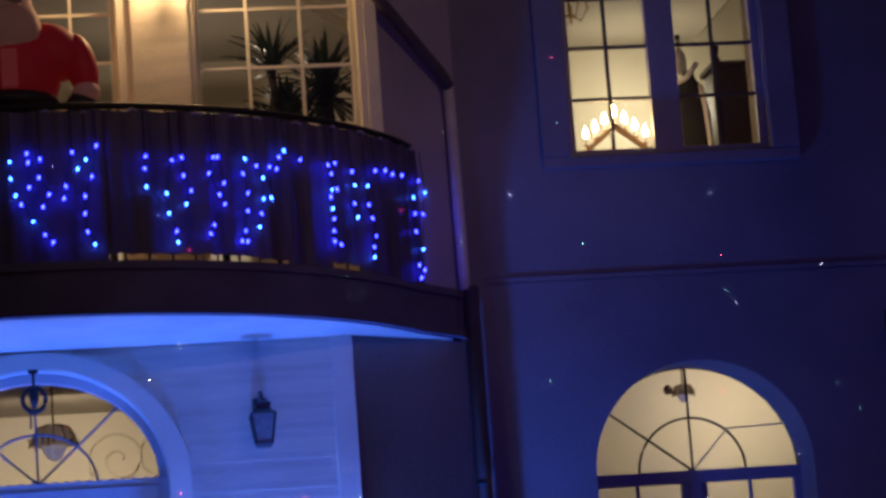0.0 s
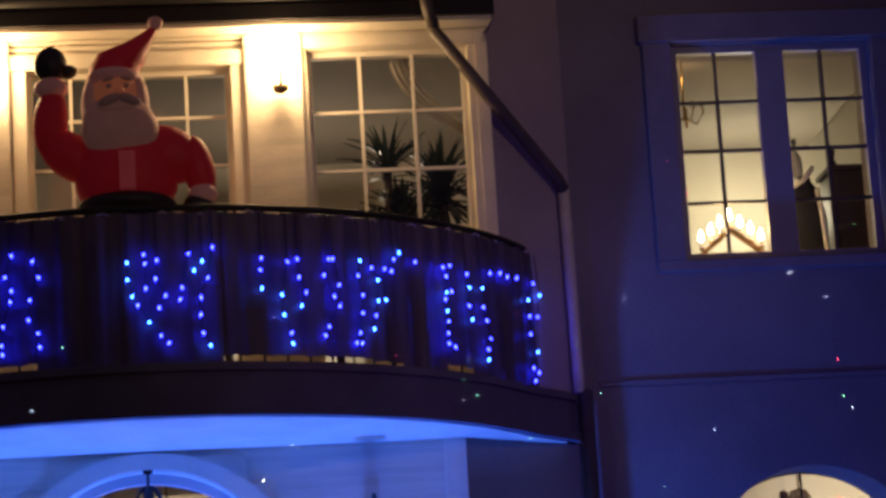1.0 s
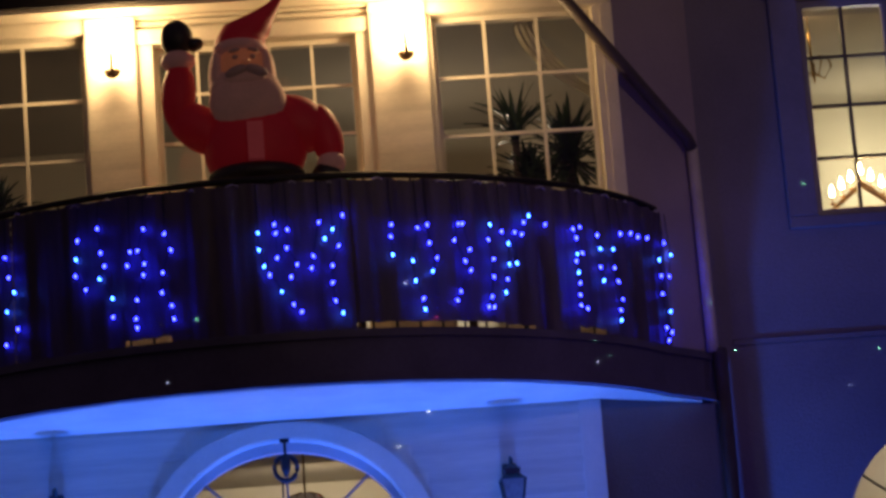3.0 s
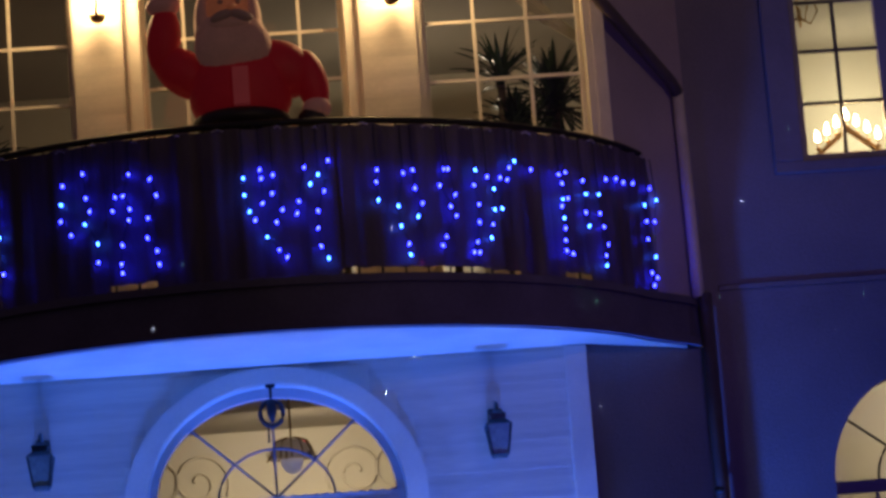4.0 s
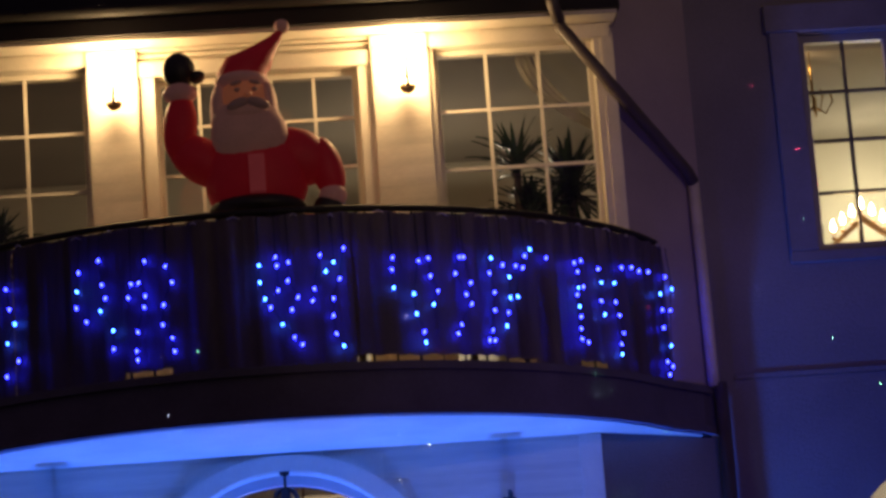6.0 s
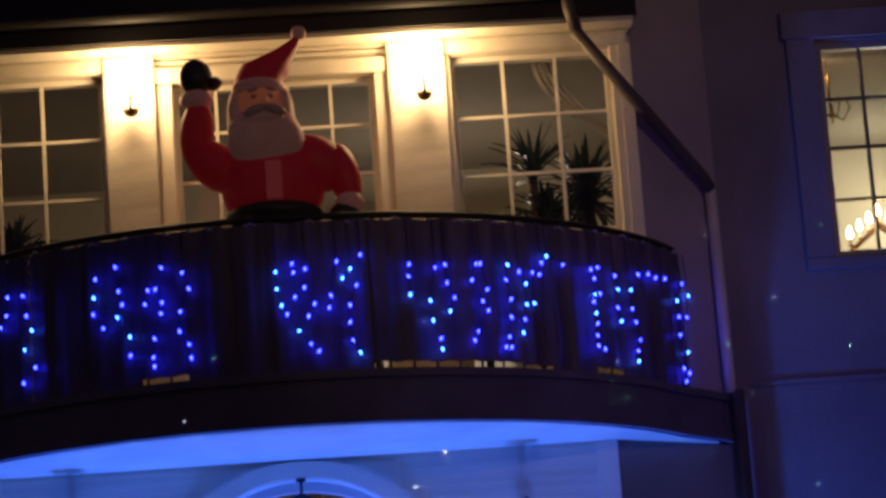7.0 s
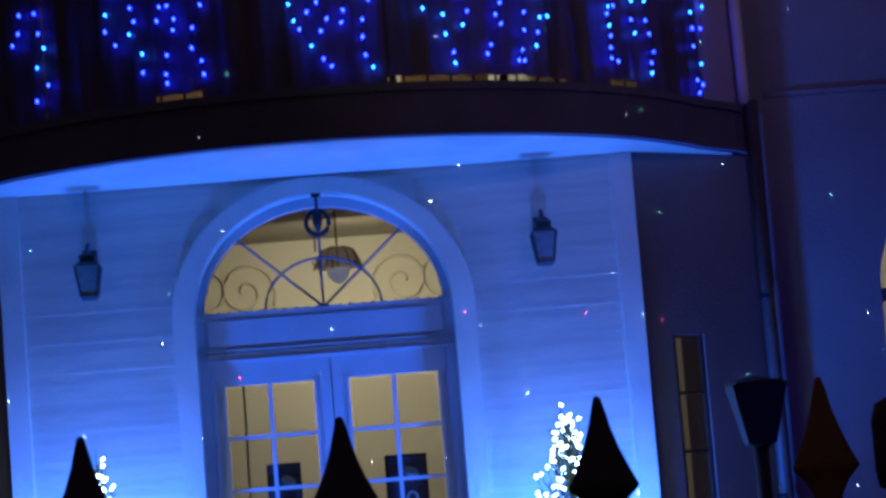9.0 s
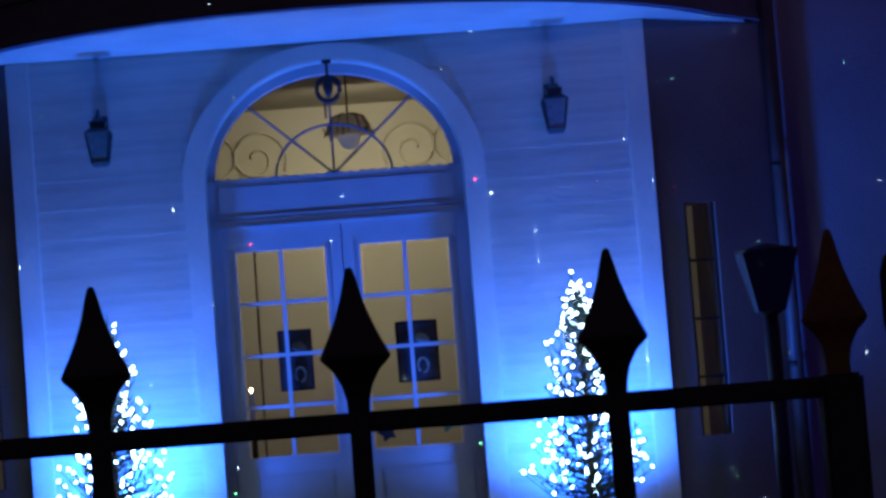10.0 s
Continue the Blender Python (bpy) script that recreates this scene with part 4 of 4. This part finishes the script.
WIDE_STRANDS = [
    [(14.7, 5.46), (14.5, 5.38), (14.6, 5.26)],
    [(18, 5.44), (17.1, 5.22), (17.3, 5.09), (18.1, 4.97), (18.2, 4.9)],
    [(19.3, 5.46), (19.4, 5.34), (20.2, 5.24), (19.5, 5.15)],
    [(23.4, 5.47), (22.7, 5.36), (23.9, 5.22)],
    [(23.9, 5.47), (24.7, 5.3), (24.6, 5.16), (23, 5.02), (22.5, 4.96)],
    [(27.7, 5.47), (27.4, 5.37), (27.9, 5.24), (27.7, 5.12), (27.3, 4.99), (26.7, 4.92), (27.5, 4.92)],
    [(29.4, 5.43), (30.2, 5.35), (30.1, 5.21), (29.7, 5.11), (29.3, 5.02)],
    [(32.7, 5.5), (32.4, 5.42), (31.3, 5.43), (31.2, 5.22)],
    [(33.7, 5.55), (36.2, 5.5)],
]
CORNER_STRANDS = [
    [(41, 5.49), (41.4, 5.43), (41.3, 5.32), (41, 5.27), (41.2, 5.19), (41.3, 5.12), (41.3, 5.04), (41.3, 4.97), (42.3, 4.95)],
    [(42.2, 5.51), (42.2, 5.33)],
    [(45.4, 5.47), (45.9, 5.38), (45.5, 5.25), (46.1, 5.16)],
    [(48.4, 5.39), (48.5, 5.26), (49.1, 5.17), (49.6, 5.05), (49, 4.97), (49, 4.9)],
    [(50.4, 5.51), (52.9, 5.53), (54.9, 5.52), (57.3, 5.53)],
    [(62.8, 5.54), (60.6, 5.4), (61.2, 5.29), (61, 5.16), (61.1, 4.92), (61.3, 4.83)],
    [(65, 5.47), (64.1, 5.31), (63.2, 5.05), (63, 4.9)],
]
bulb_mesh = {}
for key, m in (("blue", M_BULB_BLUE), ("cyan", M_BULB_CYAN)):
    bm = bmesh.new()
    turned(bm, [(0.003, 0.012), (0.0062, 0.007), (0.0075, 0.0), (0.0062, -0.007), (0.003, -0.012)], (0, 0, 0), 8)
    me = bpy.data.meshes.new("led_bulb")
    bm.to_mesh(me)
    bm.free()
    me.materials.append(m)
    bulb_mesh[key] = me
rnd = random.Random(11)
for bulbs in FAR_STRANDS + SECOND_STRANDS + MIDDLE_STRANDS + WIDE_STRANDS + CORNER_STRANDS:
    a0, z0 = bulbs[0]
    x, y = on_arc(a0, 3.09)
    string = tagged(empty("icicle_light", (x, y, z0)), "strand of blue LED icicle lights hung on the railing", "string lights", group="icicle light strands")
    line = [Vector((*on_arc(a0, 3.08), RAIL - 0.06))]
    for a, z in bulbs:
        p = Vector((*on_arc(a, 3.09 + rnd.uniform(0, 0.012)), z))
        line.append(p + Vector((0, 0, 0.014)))
        piece("bulb", bulb_mesh["cyan" if rnd.random() < 0.28 else "blue"], string, Matrix.Translation(p - Vector((x, y, z0))) @ pose(0, 0, 0, rnd.uniform(-30, 30), rnd.uniform(-30, 30), 0))
    ob = part("cable", made(tube, line, 0.003, 4), M_CABLE, string)
    ob.matrix_parent_inverse = Matrix.Translation((-x, -y, -z0))

# ---- lit conifers beside the door ----
white_mesh = bpy.data.meshes.new("white_bulb")
bm = bmesh.new()
turned(bm, [(0.003, 0.013), (0.0072, 0.007), (0.0088, 0.0), (0.0070, -0.007), (0.003, -0.012)], (0, 0, 0), 8)
bm.to_mesh(white_mesh)
bm.free()
white_mesh.materials.append(M_BULB_WHITE)


def lit_tree(at, height, spread, seed, bulbs):
    rnd = random.Random(seed)
    top = tagged(empty("potted_conifer", at), "slim potted conifer wound with white lights", "tree", group="lit conifers beside the door")
    part("pot", made(turned, [(0.14, 0.0), (0.19, 0.26), (0.21, 0.27), (0.21, 0.31), (0.18, 0.31), (0.17, 0.25)], (0, 0, 0), 20), M_POT, top, smooth=True)
    part("trunk", made(tube, [(0, 0, 0.22), (0.01, 0.01, height * 0.5), (0.02, 0, height * 0.97)], 0.025, 8, tip=0.005), M_BARK, top)
    bm = bmesh.new()
    ends = []
    n = 300
    for k in range(n):
        u = ((k + rnd.random()) / n) ** 1.3
        z = 0.38 + (height - 0.42) * u
        reach = spread * (1 - u) ** 0.75 * rnd.uniform(0.55, 1.12) + 0.02
        a = rnd.uniform(0, math.tau)
        out = Vector((math.cos(a), math.sin(a), 0))
        base = Vector((0, 0, z))
        tip = base + out * reach + Vector((0, 0, 0.10 + 0.16 * rnd.random()))
        midp = base + out * reach * 0.55 + Vector((0, 0, 0.03))
        tube(bm, [base, midp, tip], 0.006, 4, tip=0.002)
        ends += [midp.lerp(tip, rnd.random()), tip]
        for j in range(7):
            s = rnd.uniform(0.25, 1.0)
            p = base.lerp(midp, s * 2) if s < 0.5 else midp.lerp(tip, s * 2 - 1)
            d = (out * rnd.uniform(0.2, 0.9) + Vector((rnd.uniform(-0.8, 0.8), rnd.uniform(-0.8, 0.8), rnd.uniform(0.2, 1.0)))).normalized()
            side = d.cross(Vector((0, 0, 1)))
            side = side.normalized() * 0.007 if side.length > 0.01 else Vector((0.007, 0, 0))
            L = rnd.uniform(0.035, 0.075)
            v = [bm.verts.new(p - side), bm.verts.new(p + d * L * 0.5 - side * 0.9), bm.verts.new(p + d * L), bm.verts.new(p + side)]
            bm.faces.new(v)
    part("crown", bm, M_TWIG, top)
    lights = part("light_cable", made(tube, [(spread * (1 - i / 90) ** 0.75 * 0.62 * math.cos(i * 0.55), spread * (1 - i / 90) ** 0.75 * 0.62 * math.sin(i * 0.55), 0.40 + (height - 0.5) * i / 90) for i in range(90)], 0.003, 4), M_CABLE, top)
    rnd.shuffle(ends)
    for p in ends[:bulbs]:
        piece("bulb", white_mesh, lights, Matrix.Translation(p + Vector((0, 0, 0.012))) @ pose(0, 0, 0, rnd.uniform(-60, 60), rnd.uniform(-60, 60), 0))
    return top


lit_tree((-1.54, -1.02, GROUND), 1.60, 0.38, 5, 298)
lit_tree((1.50, -1.02, GROUND), 1.68, 0.40, 9, 298)

# ---- garden lamp post ----
post = tagged(empty("garden_lamp", (2.68, -1.5, GROUND)), "unlit dark lantern on a garden post", "lamp post")
part("post", made(tube, [(0, 0, 0), (0, 0, 1.54)], 0.05, 10), M_IRON, post, smooth=True)
bm = bmesh.new()
turned(bm, [(0.125, 1.50), (0.245, 1.87)], (0, 0, 0), 4)
bmesh.ops.rotate(bm, verts=bm.verts, cent=(0, 0, 0), matrix=Matrix.Rotation(radians(45), 3, "Z"))
part("glass_body", bm, mat("smoked_lamp_glass", (0.012, 0.010, 0.010), 0.7), post, "dark smoked glass")
part("cap", made(turned, [(0.20, 1.87), (0.20, 1.89), (0.06, 1.92), (0.0, 1.93)], (0, 0, 0), 8), M_IRON, post)
part("collar", made(turned, [(0.05, 1.48), (0.085, 1.50), (0.085, 1.54)], (0, 0, 0), 10), M_IRON, post)

# ---- things behind the upper windows ----


def yucca(at, height, leaves, length, seed, label, droop=-0.7):
    rnd = random.Random(seed)
    top = tagged(empty("yucca_plant", at), label, "plant")
    part("pot", made(turned, [(0.12, 0), (0.17, 0.28), (0.15, 0.28), (0.14, 0.22)], (0, 0, 0), 16), M_POT, top, smooth=True)
    part("stem", made(tube, [(0, 0, 0.2), (0.02, 0.01, height)], 0.03, 8), M_BARK, top)
    bm = bmesh.new()
    for k in range(leaves):
        a, lift = rnd.uniform(0, math.tau), rnd.uniform(droop, 1.35)
        out = Vector((math.cos(a), math.sin(a), 0))
        base = Vector((0.02, 0.01, height - 0.18 * rnd.random()))
        L = length * rnd.uniform(0.7, 1.1)
        pts, w = [], 0.028
        for j in range(6):
            u = j / 5
            pts.append(base + out * L * u * math.cos(lift) + Vector((0, 0, L * (u * math.sin(lift) - 0.22 * u * u))))
        side = Vector((-out.y, out.x, 0))
        rows2 = [[bm.verts.new(p - side * w * (1 - (j / 5) ** 2) * 0.99), bm.verts.new(p - Vector((0, 0, 0.008))), bm.verts.new(p + side * w * (1 - (j / 5) ** 2) * 0.99)] for j, p in enumerate(pts)]
        for r, s in zip(rows2, rows2[1:]):
            for i in range(2):
                bm.faces.new((r[i], r[i + 1], s[i + 1], s[i]))
    part("leaves", bm, M_LEAF, top, "long pointed dark leaves")
    return top


yucca((1.80, 0.75, 4.8), 1.82, 30, 0.46, 3, "tall spiky yucca in a pot behind the glass", 0.35)
yucca((1.88, 0.85, 4.8), 1.46, 150, 0.36, 21, "dense leafy plant below the tall yucca", -0.2)
# tied-back sheer curtain in the pier window
tie = tagged(empty("sheer_curtain", (2.42, 0.42, 6.70)), "sheer pale curtain tied back beside the window", "curtain")
bm = bmesh.new()
grid = []
for i in range(25):
    u = i / 24
    cx, cz = 1.90 + 0.50 * u ** 1.6, 7.32 - 0.62 * u ** 0.85
    half = 0.055 * (1 - u) + 0.03
    grid.append([bm.verts.new((cx + half * (2 * j / 12 - 1) * 0.75 - 2.42, 0.42 + 0.014 * math.sin(j * 1.9 + u * 2) - 0.42, cz + half * (2 * j / 12 - 1) * 0.75 - 6.70)) for j in range(13)])
for r, s in zip(grid, grid[1:]):
    for j in range(12):
        bm.faces.new((r[j], r[j + 1], s[j + 1], s[j]))
bmesh.ops.solidify(bm, geom=bm.faces[:], thickness=0.003)
part("swag", bm, M_SHEER, tie, smooth=True)
bm = bmesh.new()
tail = [[bm.verts.new((-0.02 + 0.10 * (2 * j / 10 - 1) * (0.35 + 0.65 * i / 11), 0.012 * math.sin(j * 2.1), -0.02 - 1.75 * i / 11)) for j in range(11)] for i in range(12)]
for r, s in zip(tail, tail[1:]):
    for j in range(10):
        bm.faces.new((r[j], r[j + 1], s[j + 1], s[j]))
bmesh.ops.solidify(bm, geom=bm.faces[:], thickness=0.003)
part("tail", bm, M_SHEER, tie, smooth=True)
part("tie_band", made(tube, [(-0.06, -0.03, 0.0), (0.0, -0.045, -0.02), (0.06, -0.02, 0.0)], 0.014, 8), M_SHEER, tie, smooth=True)
yucca((2.20, 0.95, 4.8), 1.70, 120, 0.52, 4, "bushy dark yucca in a pot behind the glass")
yucca((1.40, 0.70, 4.8), 1.30, 60, 0.24, 6, "small dark pot plant behind the balcony window")
yucca((-1.98, 0.72, 4.8), 1.42, 130, 0.36, 8, "dark pot plant behind the balcony window")
yucca((0.60, 0.60, 4.8), 1.30, 80, 0.28, 12, "dark pot plant behind the balcony door")
# made-up pale cabinet, set where the salon wall is brightly lit
shelf = tagged(empty("sideboard", (1.3, 4.5, 4.8)), "pale cabinet added for the bright patch on the salon wall", "cabinet")
part("body", boxes((-0.75, 0.55, -0.2, 0.28, 0.0, 2.28)), M_WHITE, shelf, bevel=0.01)
for x in (-0.1,):
    part("door", boxes((-0.72, -0.12, -0.22, -0.203, 0.15, 2.2)), M_WHITE, shelf)
    part("door", boxes((-0.09, 0.52, -0.22, -0.203, 0.15, 2.2)), M_WHITE, shelf)
lampshade = tagged(empty("table_lamp", (-1.1, 3.6, 4.8)), "shaded standing lamp in the salon", "lamp")
part("stand", made(tube, [(0, 0, 0), (0, 0, 1.5)], 0.015, 8), M_BRASS, lampshade)
part("shade", made(turned, [(0.22, 1.45), (0.14, 1.75)], (0, 0, 0), 20), mat("lit_shade", (0.8, 0.65, 0.4), 0.8, glow=1.2, glow_color=(1.0, 0.75, 0.4)), lampshade)

# candle arch on the study sill
arch_c = tagged(empty("candle_arch", (4.35, MAIN + 0.30, WIN[2] + 0.062)), "wooden candle arch with seven lit bulbs on the sill", "candle arch")
part("base", boxes((-0.27, 0.27, -0.04, 0.04, 0.0, 0.045)), M_PINE, arch_c, bevel=0.006)
bm = bmesh.new()
for sgn in (-1, 1):
    for y0, y1 in ((-0.02, 0.02),):
        slab(bm, [(sgn * 0.25, 0.045), (sgn * 0.20, 0.045), (0.0, 0.20), (0.0, 0.245)], y0, y1)
part("gable", bm, M_PINE, arch_c)
for k in range(-3, 4):
    h = 0.245 - abs(k) * 0.052
    part("cup", made(turned, [(0.012, h - 0.015), (0.022, h)], (k * 0.075, 0, 0), 10), M_PINE, arch_c)
    stick = part("candle", made(turned, [(0.010, h), (0.010, h + 0.055)], (k * 0.075, 0, 0), 8), M_WHITE, arch_c)
    part("bulb", made(turned, [(0.009, h + 0.050), (0.021, h + 0.070), (0.015, h + 0.100), (0.002, h + 0.140)], (k * 0.075, 0, 0), 8), M_FLAME, stick)
structure(part("sill_board", boxes((WIN[0] + 0.002, WIN[1] - 0.002, MAIN + 0.14, MAIN + 0.62, WIN[2] + 0.02, WIN[2] + 0.06)), M_WHITE), "white inner window board of the study", "sill")

cab = tagged(empty("bookcase", (5.47, 1.75, 4.8)), "dark wooden cabinet standing in the study", "cabinet")
part("body", boxes((-0.16, 0.75, -0.2, 0.2, 0.0, 1.80)), M_WOOD, cab, bevel=0.012)
part("top_board", boxes((-0.19, 0.78, -0.23, 0.22, 1.80, 1.84)), M_WOOD, cab, bevel=0.006)
part("finial", made(turned, [(0.03, 1.84), (0.045, 1.88), (0.02, 1.94), (0.035, 2.0), (0.0, 2.06)], (-0.10, 0, 0), 10), M_WOOD, cab)
for x in (-0.14, 0.30):
    part("door", boxes((x, x + 0.42, -0.215, -0.203, 0.1, 1.75)), M_WOOD, cab)
M_COVER = mat("black_cloth", (0.012, 0.011, 0.012), 0.9, vary=0.3, scale=12)

M_BOTTLE = mat("pale_bottle_glass", (0.45, 0.46, 0.40), 0.15, vary=0.3, scale=20)
rack = tagged(empty("clothes_stand", (5.06, 1.5, 4.8)), "dark clothes stand with a white cloth draped over it", "clothes stand")
part("pole", made(tube, [(0, 0, 0), (0, 0, 1.74)], 0.018, 8), M_WOOD, rack)
part("dark_cover", made(turned, [(0.13, 0.1), (0.15, 0.9), (0.15, 1.40), (0.11, 1.62), (0.05, 1.70), (0.045, 1.74)], (0.02, 0, 0), 18, 0.7), M_COVER, rack, "black cloth cover", smooth=True)
for line, w in (([(-0.13, -0.12, 1.63), (-0.03, -0.14, 1.68), (0.05, -0.13, 1.77), (0.06, -0.10, 1.79)], 0.020), ([(0.08, -0.12, 1.62), (0.10, -0.13, 1.45), (0.125, -0.13, 1.05), (0.13, -0.12, 0.95)], 0.019)):
    part("white_cloth", made(tube, line, w, 8), M_WHITE, rack, "white folded cloth", smooth=True)
bottle = tagged(empty("bottle", (5.02, 1.5, 6.54)), "pale glass bottle with a dark stopper on the stand", "bottle")
part("glass", made(turned, [(0.045, 0.0), (0.052, 0.02), (0.052, 0.13), (0.038, 0.17), (0.018, 0.20), (0.016, 0.27)], (0, 0, 0), 14), M_BOTTLE, bottle, smooth=True)
part("stopper", made(turned, [(0.018, 0.27), (0.020, 0.30), (0.012, 0.31)], (0, 0, 0), 10), M_IRON, bottle)
chand = tagged(empty("study_pendant", (4.19, 1.5, 7.35)), "small hanging lamp with curled arms in the study", "lamp")
part("chain", made(tube, [(0, 0, 0), (0, 0, 0.15)], 0.006, 6), M_BRASS, chand)
for k in range(5):
    a = k * math.tau / 5
    arm = part("arm", made(tube, [(0, 0, -0.30), (0.09 * math.cos(a), 0.09 * math.sin(a), -0.36), (0.15 * math.cos(a), 0.15 * math.sin(a), -0.26), (0.13 * math.cos(a), 0.13 * math.sin(a), -0.20)], 0.007, 6), M_BRASS, chand)
part("shaft", made(tube, [(0, 0, -0.34), (0, 0, 0.0)], 0.010, 6), M_BRASS, chand)
part("bulb", made(turned, [(0.004, -0.03), (0.026, 0.0), (0.004, 0.04)], (-0.06, -0.02, 0), 10), M_FLAME, chand)

# ---- street fence ----
FENCE_Y, RAIL_Z = -16.9, 1.626
fence = tagged(empty("iron_fence", (0, FENCE_Y, 0)), "black iron fence with spear-headed bars along the street", "fence")
part("top_rail", boxes((-4.0, 0.47, -0.008, 0.008, RAIL_Z - 0.0085, RAIL_Z + 0.0085)), M_FENCE, fence, bevel=0.002)
part("low_rail", boxes((-4.0, 0.47, -0.008, 0.008, 0.25, 0.27)), M_FENCE, fence, bevel=0.002)
SPEAR = [(0.0085, 0.0), (0.0085, 0.005), (0.0095, 0.020), (0.0125, 0.032), (0.019, 0.044), (0.0275, 0.0525), (0.0290, 0.0555), (0.0275, 0.059), (0.0215, 0.071), (0.0150, 0.086), (0.0095, 0.102), (0.0055, 0.118), (0.0030, 0.127), (0.0012, 0.1285)]


def spear_bar(x, dz, material, half=0.0085):
    bar = part("bar", boxes((x - half, x + half, -half, half, 0.05, RAIL_Z + dz)), material, fence, bevel=0.0015)
    part("spear_head", made(turned, [(r * (1 if k > 3 else half / 0.0085), z) for k, (r, z) in enumerate(SPEAR)], (x, 0, RAIL_Z - 0.004 + dz), 16, 0.45), material, bar, smooth=True)


for k in range(-18, 2):
    spear_bar(0.085 + 0.2105 * k, 0.002, M_FENCE)
gate = tagged(empty("gate_post", (0.478, FENCE_Y, 0)), "thick black gate post with a brown spear head", "gate post")
part("post", boxes((-0.017, 0.017, -0.017, 0.017, 0.0, RAIL_Z + 0.01)), M_FENCE, gate, bevel=0.003)
# this head is browner and lighter than the other spears
part("spear_head", made(turned, [(max(r, 0.010) if k < 3 else r * 0.95, z) for k, (r, z) in enumerate(SPEAR)], (0, 0, RAIL_Z), 16, 0.45), M_BROWN_IRON, gate, "lighter brown spear head", smooth=True)
for z0, z1 in ((1.655, 1.735), (1.52, 1.622)):
    part("hinge", made(turned, [(0.004, z0), (0.018, z0 + 0.006), (0.020, z0 + 0.02), (0.020, z1 - 0.02), (0.016, z1 - 0.006), (0.004, z1)], (0.060, 0, 0), 14), M_FENCE, gate, smooth=True)

# ---- siding boards ----


def board_mesh(width, height, lap):
    bm = bmesh.new()
    v = [bm.verts.new(c) for c in ((0, -lap, 0), (width, -lap, 0), (width, -0.004, height), (0, -0.004, height), (0, -0.003, 0), (width, -0.003, 0), (width, -0.003, height), (0, -0.003, height))]
    for f in ((0, 1, 2, 3), (1, 0, 4, 5), (0, 3, 7, 4), (2, 1, 5, 6), (3, 2, 6, 7)):
        bm.faces.new([v[i] for i in f])
    me = bpy.data.meshes.new("siding_board")
    bm.to_mesh(me)
    bm.free()
    me.materials.append(M_SIDING)
    return me


whole = board_mesh(1.0, 0.20, 0.0095)
rnd = random.Random(2)
z = GROUND
while z < SOFFIT - 0.02:
    h = min(0.20, SOFFIT - 0.003 - z)
    start = 1.02 if z < 3.5 else 1.0 * math.sqrt(max(0.0, 1 - ((z - 3.5) / 0.93) ** 2)) + 0.02
    for side in (-1, 1):
        x0, x1 = (start, 2.04) if side > 0 else (-2.04, -start)
        ob = piece("siding_board", whole, bay, Matrix.Translation((x0, rnd.uniform(-0.001, 0.001), z)) @ Matrix.Diagonal((x1 - x0, 1, h / 0.20, 1)))
    z += 0.20
narrow = board_mesh(1.0, 0.145, 0.0042)
z = DECK + 0.01
while z < 7.12:
    for side in (-1, 1):
        x0, x1 = (0.787, 1.173) if side > 0 else (-1.203, -0.867)
        piece("siding_board", narrow, upper, Matrix.Translation((x0, -0.0835, z)) @ Matrix.Diagonal((x1 - x0, 1, 1, 1)))
    z += 0.145
